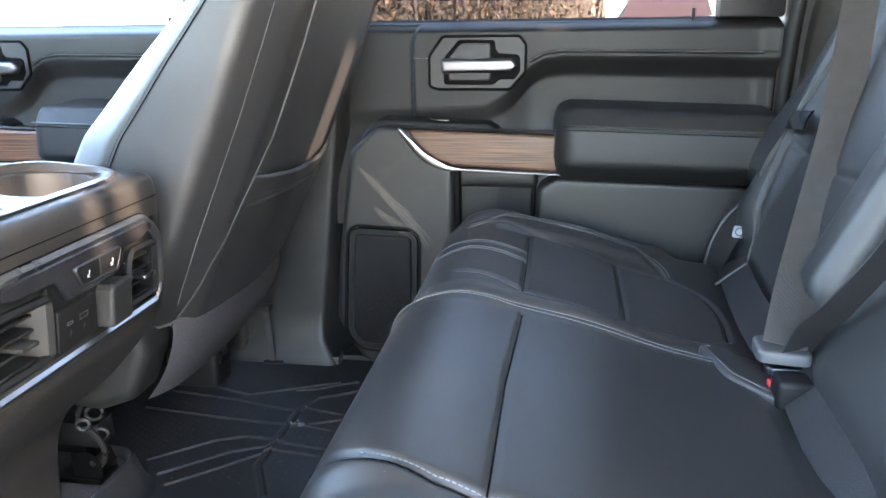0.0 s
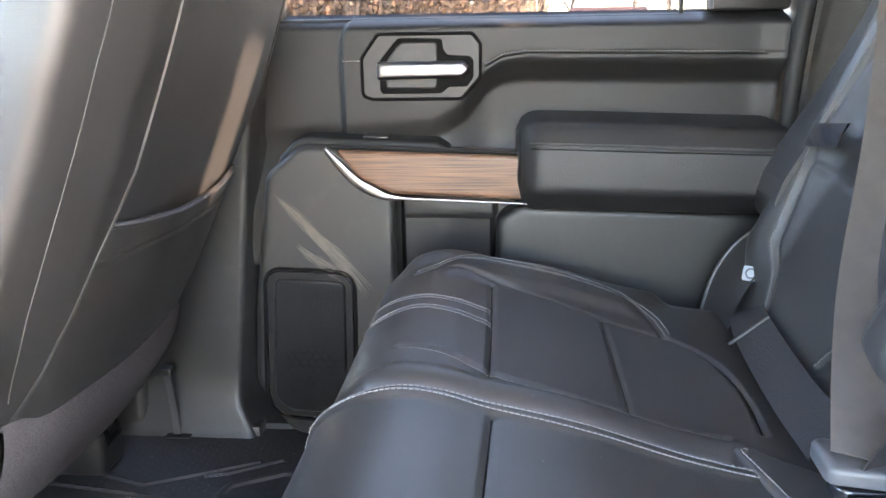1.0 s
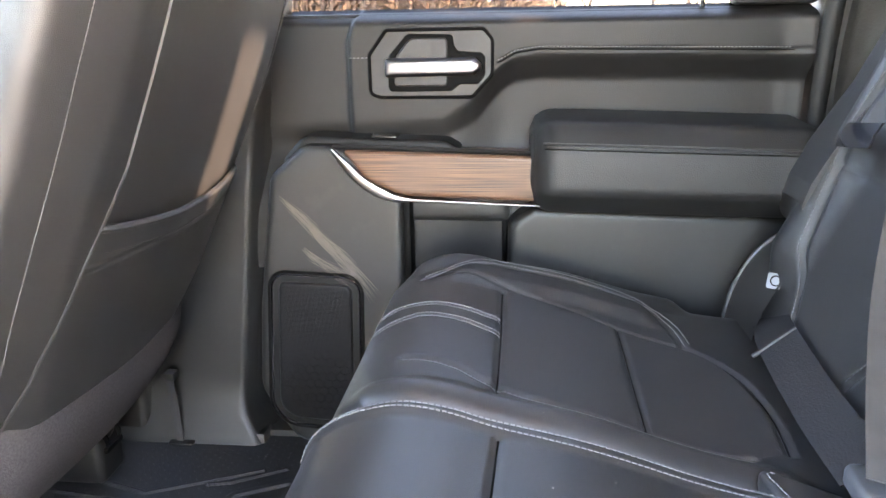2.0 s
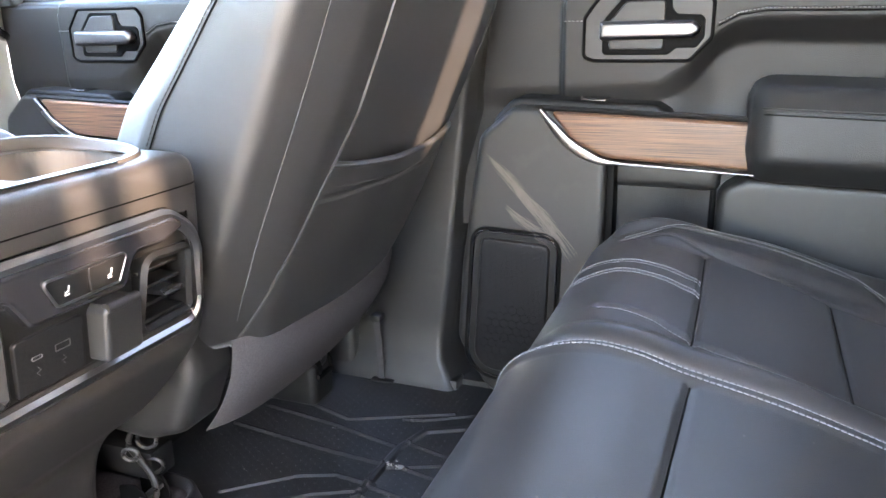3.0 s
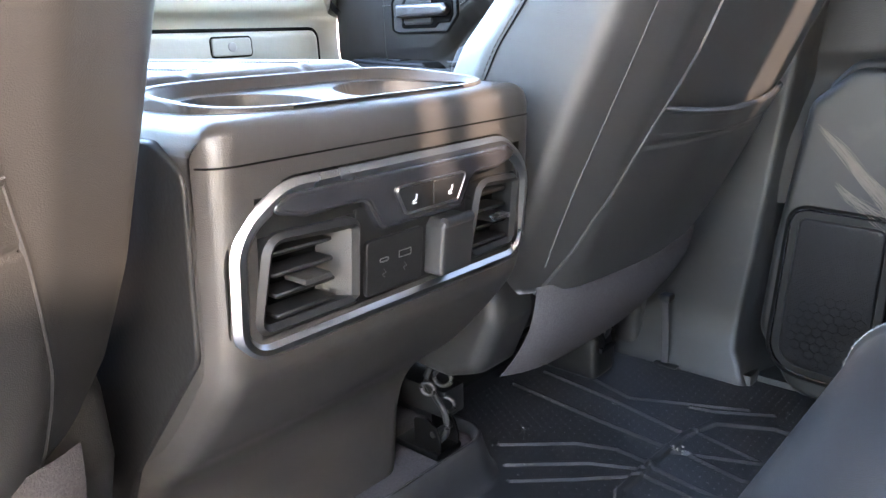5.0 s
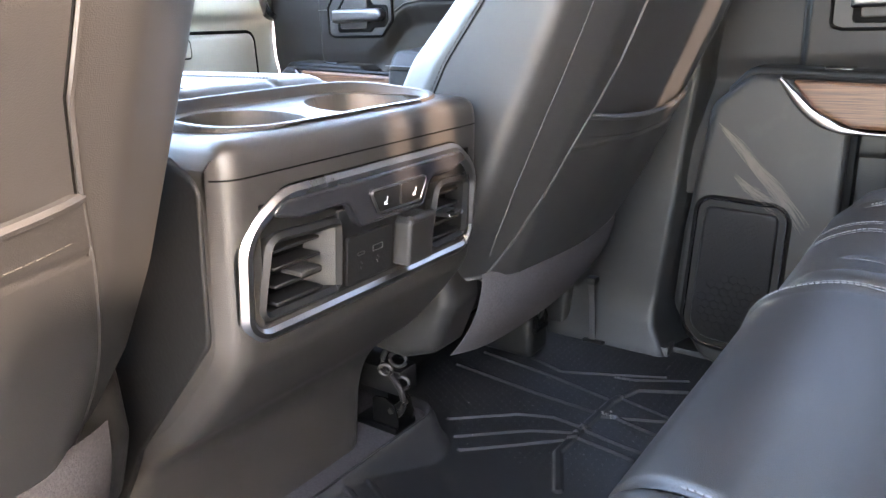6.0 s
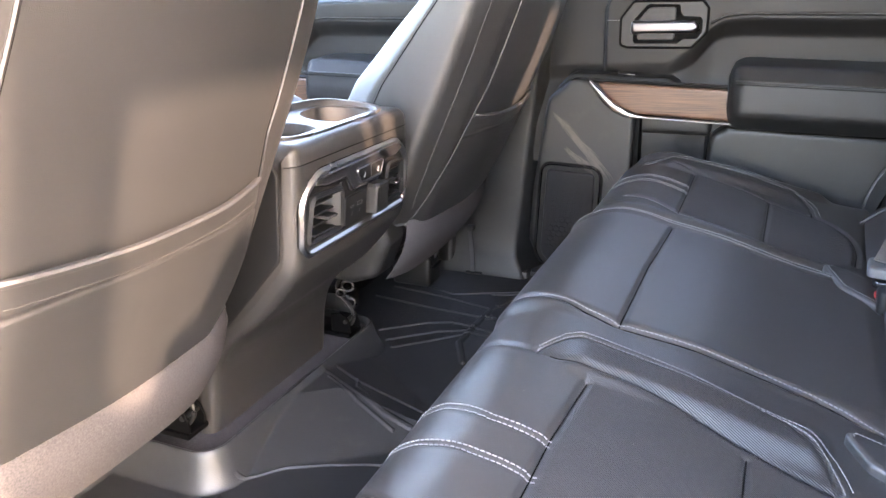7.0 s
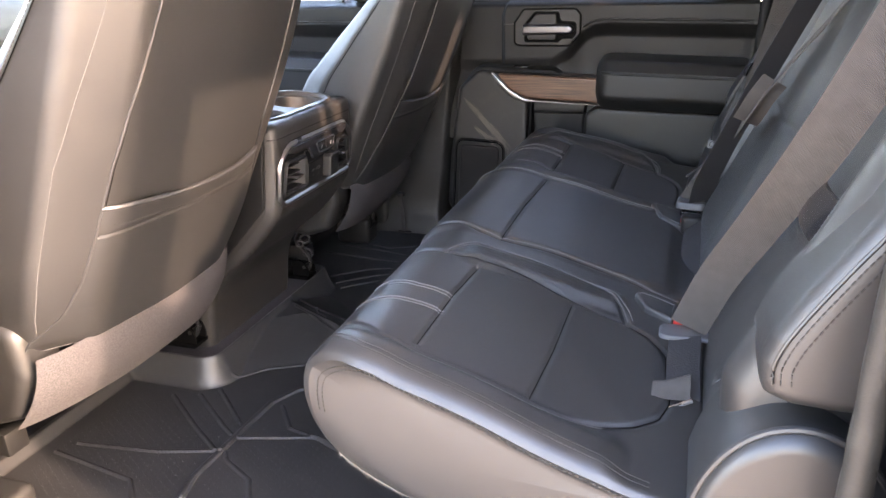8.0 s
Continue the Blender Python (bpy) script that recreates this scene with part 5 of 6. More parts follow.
    flap = part("socket_cover", plate_bm(cover, tx, 0, 0.020, 0.004, 4), M_PLASTIC, root, "hinged plug cover")
    part("hinge", tube_bm([tx(0.024, 0.431, 0.017), tx(0.057, 0.431, 0.017)], 0.0045, 10), M_PLASTIC, flap)
    # cup holder tray on top: a moulded rim with two deep wells
    tx_, ty_ = np.linspace(-0.478, -0.328, 110), np.linspace(-0.150, 0.150, 200)
    TX, TY = np.meshgrid(tx_, ty_, indexing="ij")
    oval = ((np.abs(TX + 0.400) / 0.074) ** 3.2 + (np.abs(TY) / 0.148) ** 4.5)
    tilt = 0.085 * (-0.326 - TX)
    TZ = 0.5300 + tilt + 0.0060 * smooth(1.08, 0.97, oval) - 0.013 * smooth(0.86, 0.62, oval) - 0.016 * smooth(1.0, 1.07, oval)
    for y in (-0.074, 0.078):
        TZ = np.minimum(TZ, 0.533 + tilt - 0.062 * smooth(0.056, 0.048, np.hypot(TX + 0.396, (TY - y) * 0.95)))
    part_keep = (oval < 1.08)[:-1, :-1]
    tray = sheet("cup_tray", np.stack([TX, TY, TZ], 2), M_TRAY, root, "glossy cup holder tray with two wells", keep=part_keep)
    # padded lid in front of it
    lid_y = np.linspace(-0.142, 0.142, 80)
    lid_x = np.linspace(-0.96, -0.49, 60)
    LX, LY = np.meshgrid(lid_x, lid_y, indexing="ij")
    ex = np.minimum(np.clip((LX + 0.96) / 0.04, 0, 1), np.clip((-0.49 - LX) / 0.03, 0, 1))
    ey = np.clip((0.142 - np.abs(LY)) / 0.025, 0, 1)
    LZ = 0.532 + 0.020 * np.sqrt(1 - (1 - ex) ** 2) * np.sqrt(1 - (1 - ey) ** 2) - 0.003 * np.exp(-((np.abs(LY) - 0.06) / 0.004) ** 2)
    lid = sheet("armrest_lid", np.stack([LX, LY, LZ], 2), M_LEATHER, root, "padded leather armrest lid")
    for y in (-0.067, -0.053, 0.053, 0.067):
        stitch("stitching", [(x, y, 0.5525) for x in np.linspace(-0.95, -0.50, 30)], lid)
    return root


build_console()


# ---- dashboard ----
def build_dash():
    root = thing("dashboard", "dashboard with a glove box, toned pale greenish for light from the windscreen", "dashboard")
    prof = spline([(-1.05, 0.10), (-1.20, 0.25), (-1.30, 0.40), (-1.345, 0.50), (-1.35, 0.60), (-1.32, 0.635), (-1.33, 0.70), (-1.40, 0.76), (-1.50, 0.785), (-1.75, 0.80)], 120)
    ys = np.linspace(-0.84, 0.84, 60)
    Y, _ = np.meshgrid(ys, prof[:, 0], indexing="ij")
    sheet("dash_body", np.stack([np.broadcast_to(prof[:, 0], Y.shape), Y, np.broadcast_to(prof[:, 1], Y.shape)], 2), M_DASH, root)
    out = rounded([(0.16, 0.42), (0.74, 0.42), (0.765, 0.45), (0.765, 0.585), (0.16, 0.590)], [0.02, 0.03, 0.02, 0.02, 0.02], 6)
    box = part("glove_box", plate_bm(out, lambda u, v, h: (-1.36 + h + 0.03 * (0.5 - v), u, v), 0, 0.03, 0.012, 4), M_DASH, root, "glove box lid")
    at = lambda u, v, h: (-1.36 + h + 0.03 * (0.5 - v), u, v)
    part("box_gap", plate_bm(shrink(out, -0.007), at, 0, 0.022, 0.001), M_BLACK, root)
    plate = rounded([(0.48, 0.538), (0.575, 0.538), (0.575, 0.574), (0.48, 0.574)], 0.006)
    part("latch_gap", plate_bm(shrink(plate, -0.004), at, 0.02, 0.0312, 0.0006), M_BLACK, box)
    latch = part("glove_latch", plate_bm(plate, at, 0.02, 0.034, 0.002), M_DASH, box)
    key = np.array([(0.527 + 0.010 * math.cos(a), 0.556 + 0.010 * math.sin(a)) for a in np.linspace(0, 2 * math.pi, 24, endpoint=False)])
    part("key_lock", plate_bm(key, at, 0.033, 0.0365, 0.001), M_CHROME, latch, "round metal key lock")
    ring = np.array([(0.83 + 0.055 * math.cos(a), 0.665 + 0.055 * math.sin(a)) for a in np.linspace(0, 2 * math.pi, 40, endpoint=False)])
    part("air_outlet", frame_bm(ring, shrink(ring, 0.016), lambda u, v, h: (-1.33 + h, u, v), 0, 0.03, 0.008), M_CHROME, root, "round bright air outlet ring")
    cowl = thing("wall_front", "dark front bulkhead below the windscreen", "wall", kind="structure")
    part("bulkhead", box_bm((-1.82, -0.88, -0.1), (-1.76, 0.88, 0.80), 0.01), M_PLASTIC, cowl)
    glass = thing("window_1", "sloping windscreen pane", "window", kind="structure")
    bm = bmesh.new()
    a = [bm.verts.new(p) for p in ((-1.78, -0.8, 0.82), (-1.78, 0.8, 0.82), (-1.16, 0.72, 1.28), (-1.16, -0.72, 1.28))]
    bm.faces.new(a)
    bmesh.ops.solidify(bm, geom=bm.faces[:], thickness=0.004)
    pane = part("pane", bm, M_GLASS, glass, smooth=0)
    pane.visible_shadow = False
    for s in (-1, 1):
        pil = thing("a_pillar", "grey trim of the windscreen pillar", "pillar trim", kind="structure")
        part("pillar_trim", tube_bm([(-1.80, s * 0.84, 0.72), (-1.5, s * 0.81, 0.97), (-1.16, s * 0.76, 1.25)], 0.05, 10), M_HEADLINER, pil)


build_dash()


# ---- belts ----
def strap(name, pts, width, side, root, material=None):
    """A flat webbing strap along pts; side: the way its width runs."""
    c = spline(pts, 60)
    P = []
    sd = np.asarray(side, float)
    for k in range(60):
        t = c[min(k + 1, 59)] - c[max(k - 1, 0)]
        t /= np.linalg.norm(t)
        a = sd - t * (sd @ t)
        a /= np.linalg.norm(a)
        nrm = np.cross(t, a) * 0.0007
        P.append([c[k] + a * width / 2 * u + nrm * v for u, v in ((-1, 1), (-0.9, 1.3), (0, 1.3), (0.9, 1.3), (1, 1), (1, -1), (0, -1.3), (-1, -1))])
    ob = sheet(name, P, material or M_WEB, root, close_j=True, cap=True)
    ob.data.set_sharp_from_angle(angle=radians(35))
    return ob


def build_belts():
    far = thing("seat_belt", "grey webbing seat belt latched across the seat by the closed door", "seat belt", group="rear belts")
    strap("shoulder_strap", [(0.422, 0.170, 0.340), (0.455, 0.262, 0.378), (0.495, 0.36, 0.430), (0.543, 0.455, 0.543), (0.570, 0.515, 0.648), (0.588, 0.56, 0.718), (0.64, 0.64, 0.92), (0.67, 0.68, 1.05)], 0.048, (0.9, -0.3, -0.1), far)
    strap("lap_strap", [(0.418, 0.215, 0.325), (0.425, 0.34, 0.318), (0.435, 0.49, 0.322), (0.46, 0.60, 0.31)], 0.048, (0.76, 0.0, 0.65), far, M_BLACK_WEB)
    part("belt_keeper", tube_bm([(0.408, 0.484, 0.302), (0.452, 0.484, 0.338)], 0.0028, 8), M_STEEL, far, "thin metal strap bar")
    part("latch_plate", plate_bm(rounded([(0.392, 0.160), (0.450, 0.150), (0.448, 0.195), (0.396, 0.215)], 0.01, 5), lambda u, v, h: (u, v, 0.322 + h), 0, 0.014, 0.005, 3), M_BELT_PLASTIC, far, "grey plastic belt tongue")
    part("buckle", box_bm((0.405, 0.120, 0.26), (0.445, 0.155, 0.318), 0.008, 3), M_DARK, far)
    near = thing("seat_belt", "grey webbing seat belt latched across the seat by the door opening", "seat belt", group="rear belts")
    strap("shoulder_strap", [(0.428, -0.372, 0.322), (0.456, -0.405, 0.410), (0.488, -0.452, 0.492), (0.523, -0.538, 0.60), (0.553, -0.587, 0.69), (0.62, -0.642, 0.88), (0.68, -0.69, 1.05)], 0.050, (0.86, -0.08, -0.45), near)
    strap("lap_strap", [(0.425, -0.385, 0.313), (0.425, -0.45, 0.296), (0.428, -0.50, 0.268), (0.43, -0.58, 0.20), (0.44, -0.63, 0.13)], 0.042, (0.9, 0.0, 0.2), near, M_BLACK_WEB)
    strap("strap_fold", [(0.414, -0.474, 0.296), (0.413, -0.482, 0.300), (0.412, -0.492, 0.296), (0.413, -0.502, 0.284)], 0.046, (0.9, 0.25, 0.3), near)
    part("belt_keeper", tube_bm([(0.392, -0.520, 0.270), (0.438, -0.503, 0.287)], 0.0030, 8), M_FRAME, near, "thin metal strap bar")
    part("latch_plate", plate_bm(rounded([(0.390, -0.392), (0.466, -0.388), (0.466, -0.350), (0.390, -0.352)], 0.012, 5), lambda u, v, h: (u, v, 0.309 + h), 0, 0.006, 0.0028, 3), M_BELT_PLASTIC, near, "grey plastic belt tongue")
    bk = part("buckle", box_bm((0.405, -0.346, 0.27), (0.445, -0.306, 0.328), 0.008, 3), M_DARK, near)
    part("release_button", box_bm((0.408, -0.350, 0.305), (0.424, -0.3465, 0.327), 0.0015), M_RED, bk, "red release button")
    mid = thing("seat_belt", "black webbing belt of the centre rear seat", "seat belt", group="rear belts")
    strap("shoulder_strap", [(0.436, 0.176, 0.322), (0.441, 0.150, 0.365), (0.451, 0.105, 0.415), (0.475, 0.065, 0.49), (0.54, 0.02, 0.66), (0.66, 0.0, 0.93)], 0.044, (0.55, 0.45, -0.35), mid, M_BLACK_WEB)
    strap("lap_strap", [(0.434, 0.168, 0.308), (0.429, 0.064, 0.300), (0.429, -0.03, 0.292), (0.45, -0.12, 0.27)], 0.046, (0.76, 0.0, 0.65), mid, M_BLACK_WEB)
    strap("upper_strap", [(0.485, 0.0, 0.52), (0.503, -0.105, 0.585), (0.55, -0.118, 0.66), (0.60, -0.13, 0.735), (0.70, -0.22, 0.93), (0.735, -0.255, 1.0), (0.78, -0.265, 1.17)], 0.036, (0.1, 0.95, 0.1), mid)
    strap("strap_fold", [(0.490, -0.060, 0.545), (0.497, -0.088, 0.567), (0.506, -0.108, 0.592), (0.522, -0.113, 0.618)], 0.04, (0.85, 0.1, -0.45), mid)
    part("latch_plate", plate_bm(rounded([(0.402, 0.160), (0.478, 0.160), (0.478, 0.192), (0.402, 0.192)], 0.012, 5), lambda u, v, h: (u, v, 0.306 + h), 0, 0.010, 0.004, 3), M_GLOSS, mid, "black plastic belt tongue")
    part("release_button", box_bm((0.404, 0.150, 0.296), (0.418, 0.160, 0.304), 0.0015), M_RED, mid, "red release button")


build_belts()


# ---- small things on the bench and floor ----
def build_flaps():
    def drape(u, v, h):
        return (u, v, float(np.interp(u, PROF[NOSE:, 0], PROF[NOSE:, 1])) + 0.004 + h)

    for pts in ([(0.335, 0.252), (0.362, 0.165), (0.425, 0.110), (0.435, 0.175), (0.413, 0.222)], [(0.338, -0.222), (0.385, -0.232), (0.436, -0.255), (0.430, -0.312), (0.365, -0.275)]):
        root = thing("buckle_flap", "black leather flap with stitched edge beside the belt buckles", "seat flap", group="buckle flaps")
        out = rounded(pts, 0.012, 6)
        part("flap", plate_bm(out, drape, -0.012, 0.008, 0.006, 4), M_LEATHER, root)
        ins = shrink(out, 0.007)
        stitch("stitching", [drape(u, v, 0.0085) for u, v in ins[: len(ins) // 2]], root)


build_flaps()


def build_back_details():
    for s, y0, y1, z in ((1, 0.518, 0.605, 0.540), (-1, -0.598, -0.490, 0.556)):
        root = thing("belt_loop", "dark glossy strap loop on the rear backrest", "strap loop", group="strap loops")
        P = []
        for u in np.linspace(0, 1, 16):
            y = y0 + (y1 - y0) * u
            zz = z + (0.010 if s > 0 else 0.0) * (1 - u)
            x = (0.522 if s > 0 else 0.536) - 0.004 * math.sin(math.pi * u)
            k = 0.014 if s > 0 else 0.022
            P.append([(x - 0.4 * k, y, zz - k), (x - 0.002, y, zz), (x + 0.4 * k, y, zz + k), (x + 0.4 * k + 0.003, y, zz + k), (x + 0.001, y, zz), (x - 0.4 * k + 0.003, y, zz - k)])
        sheet("loop", P, M_GLOSS, root, close_j=True, cap=True).data.set_sharp_from_angle(angle=radians(35))
    root = thing("anchor_tag", "small pale tag with a round mark at the seat crease", "tag")
    place = Matrix.Translation((0.462, 0.592, 0.357)) @ Euler((radians(62), 0, radians(-28))).to_matrix().to_4x4()
    out = rounded([(-0.011, -0.010), (0.011, -0.010), (0.011, 0.010), (-0.011, 0.010)], 0.003, 5)
    part("tag_plate", plate_bm(out, lambda u, v, h: place @ Vector((u, v, h)), 0, 0.003, 0.001), M_TAG, root)
    ring = [place @ Vector((0.0062 * math.cos(a), 0.0062 * math.sin(a), 0.0032)) for a in np.linspace(0, 2 * math.pi, 24, endpoint=False)]
    part("tag_mark", tube_bm(ring, 0.0009, 5, True), M_DARK, root)


M_TAG = mat("pale tag plastic", (0.17, 0.185, 0.20), 0.5, var=0.1)
build_back_details()


def build_front_belt():
    root = thing("seat_belt", "black webbing at the front belt's floor anchor", "seat belt")
    strap("floor_strap", [(-0.438, 0.742, 0.122), (-0.434, 0.742, 0.08), (-0.431, 0.740, 0.03), (-0.430, 0.738, 0.006)], 0.012, (1, 0, 0), root, M_BLACK_WEB)
    part("anchor_plate", box_bm((-0.448, 0.728, 0.002), (-0.405, 0.750, 0.006), 0.0015), M_DARK, root)
    part("anchor_cap", box_bm((-0.447, 0.736, 0.116), (-0.427, 0.760, 0.130), 0.004), M_DARK, root)
    cover = thing("rail_cover", "black plastic cap over the rear end of a seat rail", "rail cover")
    part("cap", box_bm((-0.60, 0.605, 0.0), (-0.490, 0.675, 0.080), 0.014, 4), M_DARK, cover)
    cover = thing("rail_cover", "black plastic cap over the outer seat rail by the door opening", "rail cover")
    part("cap", box_bm((-0.66, -0.72, 0.0), (-0.515, -0.635, 0.062), 0.014, 4), M_PLASTIC, cover)


build_front_belt()


def build_crumbs():
    """Crumbs and dry leaf bits on mat and cushion."""
    root = thing("crumbs", "scattered pale crumbs and leaf bits on mat and seat", "debris", kind="stuff")
    rnd = random.Random(8)
    V, F = [], []

    def bit(c, r):
        b = len(V)
        for k in range(5):
            a = k * 1.2566 + rnd.uniform(-0.3, 0.3)
            q = r * rnd.uniform(0.4, 1.2)
            V.append((c[0] + q * math.cos(a), c[1] + q * math.sin(a), c[2] + rnd.uniform(0, r * 0.3)))
        V.append((c[0], c[1], c[2] + r * 0.6))
        F.extend([(b + k, b + (k + 1) % 5, b + 5) for k in range(5)])

    for _ in range(9):
        bit((-0.292 + rnd.gauss(0, 0.006), 0.485 + rnd.gauss(0, 0.006), 0.006), 0.0035)
    for _ in range(80):
        y = rnd.choice((-1, 1)) * rnd.uniform(0.3, 0.74)
        bit((rnd.uniform(-0.6, 0.05), y, 0.003), rnd.uniform(0.0006, 0.002))
    for _ in range(60):
        u, v = rnd.uniform(0.02, 0.40), rnd.uniform(-0.6, 0.6)
        bit((u, v, float(np.interp(u, PROF[NOSE:, 0], PROF[NOSE:, 1])) + 0.0075), rnd.uniform(0.0004, 0.0011))
    me = bpy.data.meshes.new("crumb_bits")
    me.from_pydata(V, [], F)
    finish("crumb_bits", me, M_CRUMB, root)


M_CRUMB = mat("pale crumbs", (0.2, 0.19, 0.17), 0.9, var=0.4, var_scale=80, spec=0.2)
build_crumbs()


# ---- outside ----
M_BARK = mat("grey bark", (0.09, 0.075, 0.065), 0.9, var=0.3, var_scale=8, grain=1.0, grain_scale=40)
M_LEAF = mat("dry orange leaves", (0.085, 0.05, 0.03), 0.85, var=0.5, var_scale=3)
M_ROOF = mat("red-brown shingles", (0.06, 0.029, 0.027), 0.9, var=0.3, var_scale=4, grain=0.8, grain_scale=30)
M_SIDING = mat("pale siding", (0.5, 0.48, 0.45), 0.8, var=0.1)


def build_tree(x, y, h, seed, leaves=700):
    """A bare-limbed autumn tree with thin clumps of dry leaves."""
    rnd = random.Random(seed)
    root = thing("tree", "autumn tree with bare grey limbs and thin orange-brown leaves", "tree", (x, y, -0.75), group="trees beyond the window")
    bm = bmesh.new()
    tips = []

    def limb(p, d, length, r, depth):
        q = [p]
        for _ in range(4):
            d = (d + Vector((rnd.gauss(0, 0.12), rnd.gauss(0, 0.12), rnd.gauss(0.02, 0.06)))).normalized()
            q.append(q[-1] + d * length / 4)
        rings = []
        for k, c in enumerate(q):
            rr = r * (1 - 0.14 * k)
            a = d.orthogonal().normalized()
            b = d.cross(a)
            rings.append([bm.verts.new(c + rr * (math.cos(w) * a + math.sin(w) * b)) for w in [k2 * 2 * math.pi / 6 for k2 in range(6)]])
        for A, B in zip(rings, rings[1:]):
            for k in range(6):
                bm.faces.new((A[k], A[(k + 1) % 6], B[(k + 1) % 6], B[k]))
        if depth == 0:
            tips.extend(q[1:])
            return
        for _ in range(3 if depth > 1 else 4):
            nd = (d + Vector((rnd.gauss(0, 0.55), rnd.gauss(0, 0.55), rnd.gauss(0.1, 0.3)))).normalized()
            limb(q[rnd.randint(2, 4)], nd, length * rnd.uniform(0.5, 0.75), r * 0.5, depth - 1)

    limb(Vector((0, 0, 0)), Vector((0, 0, 1)), h * 0.42, h * 0.022, 3)
    part("trunk", bm, M_BARK, root)
    bm = bmesh.new()
    for _ in range(leaves):
        c = rnd.choice(tips) + Vector((rnd.gauss(0, 0.3), rnd.gauss(0, 0.3), rnd.gauss(0, 0.3)))
        a = Vector((rnd.gauss(0, 1), rnd.gauss(0, 1), rnd.gauss(0, 1))).normalized() * rnd.uniform(0.05, 0.13)
        b = a.orthogonal().normalized() * a.length * 0.6
        bm.faces.new([bm.verts.new(c + v) for v in (a, b, -a, -b)])
    part("crown", bm, M_LEAF, root, smooth=0)


def build_thicket():
    """Dense autumn brush behind the trees."""
    rnd = random.Random(11)
    root = thing("thicket", "dense brown autumn brush and thin bare stems", "brush", kind="stuff")
    V, F = [], []
    for _ in range(900):
        x, y, h, r = rnd.uniform(-5.6, 0.75), rnd.uniform(13, 19), rnd.uniform(1.8, 5.5), rnd.uniform(0.008, 0.03)
        if x > 3.2 and rnd.random() < 0.55:
            h *= 0.45
        dx, dy = rnd.gauss(0, 0.5), rnd.gauss(0, 0.5)
        b = len(V)
        for k in range(3):
            t = k / 2
            for w in range(3):
                V.append((x + dx * t * t + r * (1 - 0.7 * t) * math.cos(w * 2.1), y + dy * t * t + r * (1 - 0.7 * t) * math.sin(w * 2.1), -0.75 + h * t))
        F += [(b + k * 3 + w, b + k * 3 + (w + 1) % 3, b + (k + 1) * 3 + (w + 1) % 3, b + (k + 1) * 3 + w) for k in range(2) for w in range(3)]
    me = bpy.data.meshes.new("stems")
    me.from_pydata(V, [], F)
    tagged(finish("stems", me, M_BARK, root), kind="stuff")
    for name, material, count in (("leaves", M_LEAF, 20000), ("dark_leaves", M_BRUSH, 26000)):
        V, F = [], []
        for _ in range(count):
            x, y = rnd.uniform(-5.6, 0.75), rnd.uniform(12.5, 19.5)
            top = 4.8 + 1.2 * math.sin(x * 1.3) + 0.8 * math.sin(x * 3.1 + 1)
            if x > 3.2:
                top *= 0.5
            c = Vector((x, y, -0.75 + top * rnd.random() ** 1.3))
            a = Vector((rnd.gauss(0, 1), rnd.gauss(0, 1), rnd.gauss(0, 1))).normalized() * rnd.uniform(0.03, 0.08)
            q = a.orthogonal().normalized() * a.length * 0.6
            b = len(V)
            V += [tuple(c + a), tuple(c + q), tuple(c - a), tuple(c - q)]
            F.append((b, b + 1, b + 2, b + 3))
        me = bpy.data.meshes.new(name)
        me.from_pydata(V, [], F)
        tagged(finish(name, me, material, root), kind="stuff")


M_BRUSH = mat("dark brush leaves", (0.055, 0.038, 0.026), 0.85, var=0.5, var_scale=3)
build_thicket()


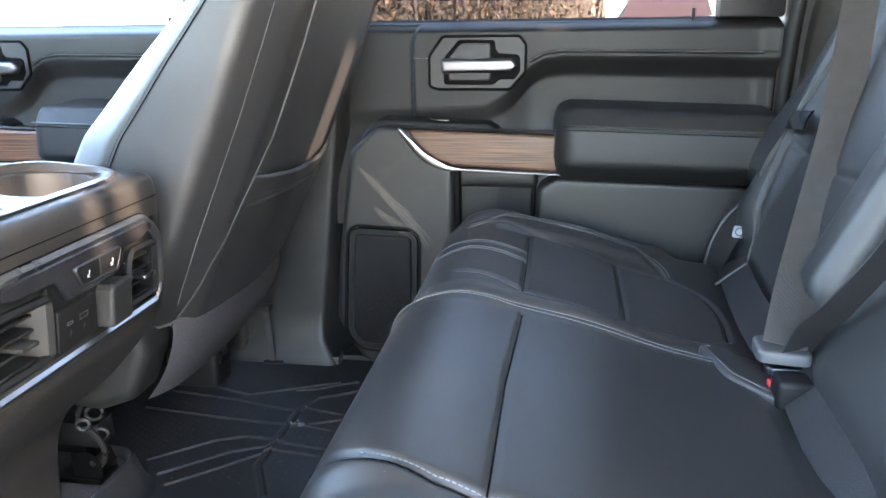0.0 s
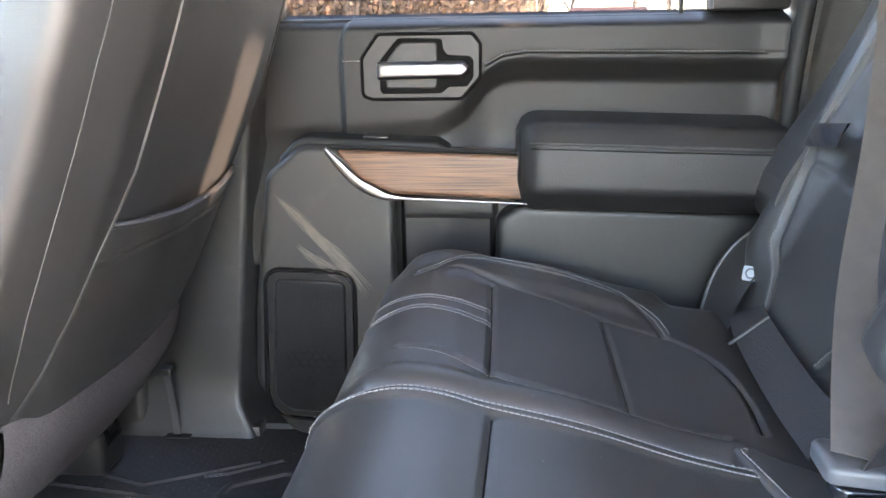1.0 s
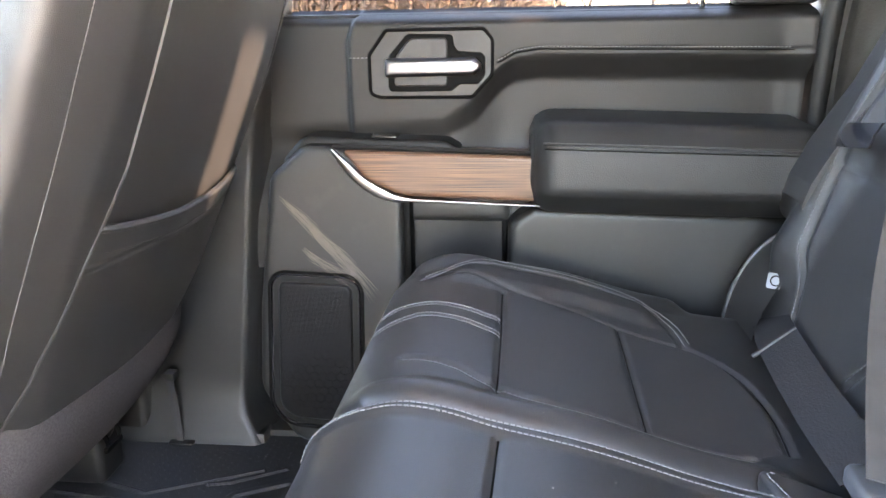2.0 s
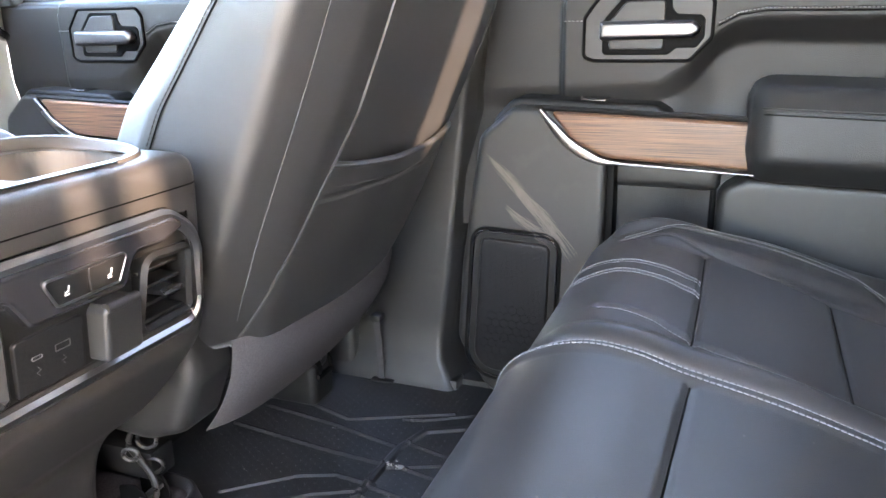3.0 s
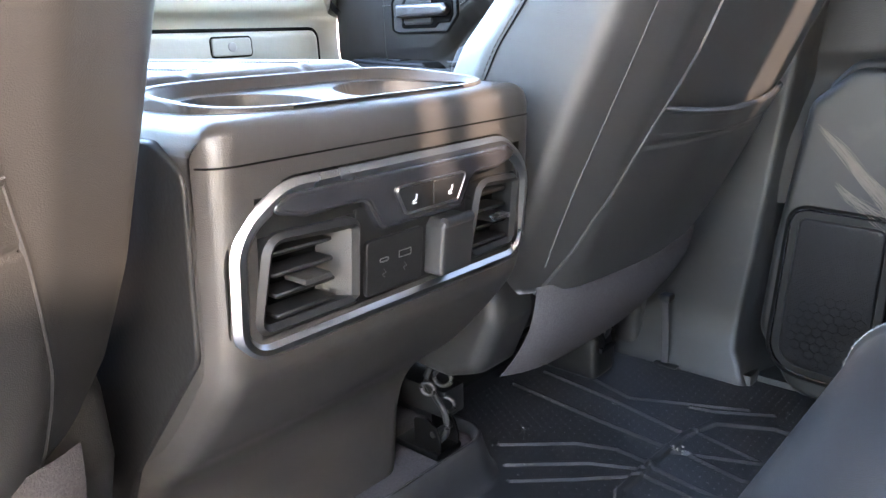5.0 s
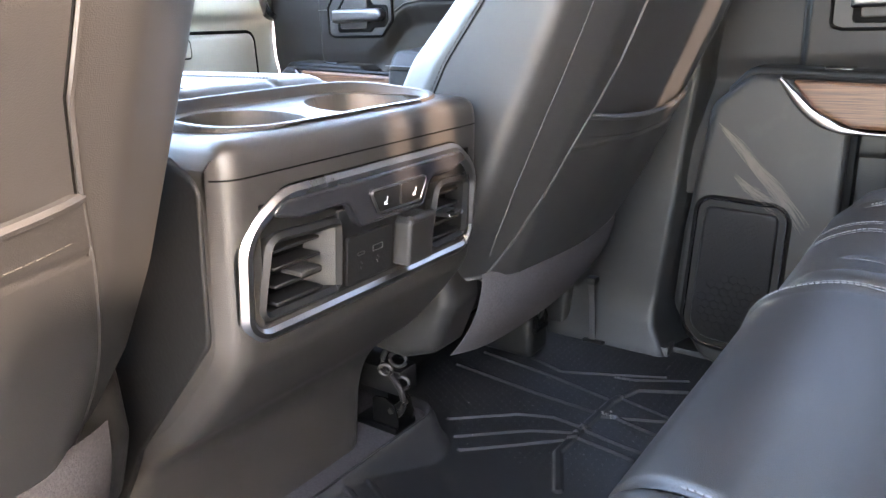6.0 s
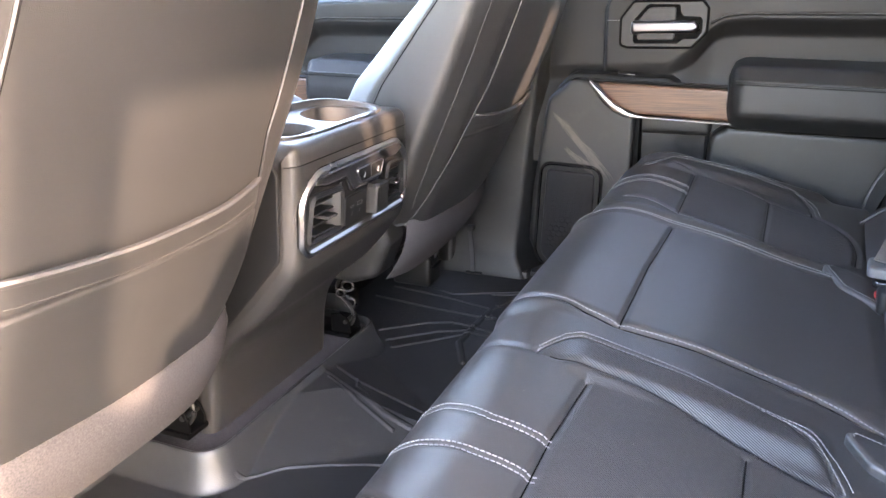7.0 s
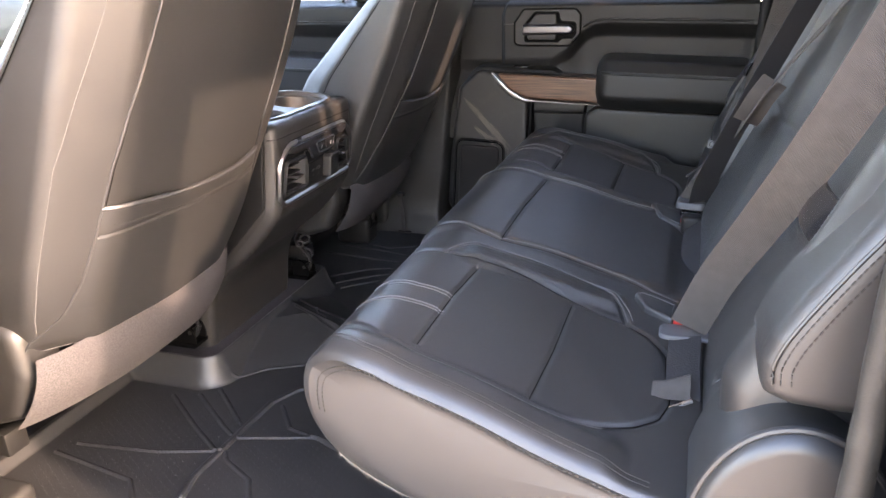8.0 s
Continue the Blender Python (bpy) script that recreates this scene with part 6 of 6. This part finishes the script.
def build_outside():
    g = thing("ground", "pale dry gravel ground round the truck", "ground", kind="structure")
    me = bpy.data.meshes.new("ground_sheet")
    me.from_pydata([(-900, -900, -0.75), (900, -900, -0.75), (900, 900, -0.75), (-900, 900, -0.75)], [], [(0, 1, 2, 3)])
    finish("ground_sheet", me, M_GROUND, g)
    for k, (x, y, h) in enumerate(((-4.2, 15, 7), (-2.4, 14, 6.5), (-0.6, 16, 7.5), (0.95, 19, 8), (7.0, 82, 12), (12.0, 76, 11), (16.5, 80, 12))):
        build_tree(x, y, h, k + 3)
    house = thing("house", "low house with a red-brown shingle roof and pale siding", "house", (5.0, 60.0, -0.75))
    part("wall", box_bm((-0.1, 0.4, 0), (6.0, 7.5, 1.35), 0.02), M_SIDING, house)
    bm = bmesh.new()
    vs = [bm.verts.new(p) for p in ((-0.6, 0, 1.25), (6.4, 0, 1.25), (6.4, 8, 1.25), (-0.6, 8, 1.25), (0.4, 4, 3.15), (6.4, 4, 3.15))]
    for f in ((0, 1, 5, 4), (2, 3, 4, 5), (0, 4, 3), (1, 2, 5), (0, 3, 2, 1)):
        bm.faces.new([vs[i] for i in f])
    part("roof", bm, M_ROOF, house, smooth=0)
    gable = bmesh.new()
    vs = [gable.verts.new(p) for p in ((5.4, -0.6, 0), (8.6, -0.6, 0), (8.6, -0.6, 1.5), (7.0, -0.6, 1.95), (5.4, -0.6, 1.7), (5.4, 3, 0), (8.6, 3, 0), (8.6, 3, 1.5), (7.0, 3, 1.95), (5.4, 3, 1.7))]
    for f in ((0, 1, 2, 3, 4), (9, 8, 7, 6, 5), (0, 5, 6, 1), (1, 6, 7, 2), (2, 7, 8, 3), (3, 8, 9, 4), (4, 9, 5, 0)):
        gable.faces.new([vs[i] for i in f])
    part("garage_wing", gable, M_SIDING, house, "pale garage wing", smooth=0)
    for x in (1.2, 3.6):
        win = part("window", box_bm((x - 0.6, 0.34, 0.3), (x + 0.6, 0.42, 1.1), 0.01), M_WHITE, house)
        part("pane", box_bm((x - 0.5, 0.325, 0.38), (x + 0.5, 0.335, 1.02), 0), M_GLOSS, win)


build_outside()
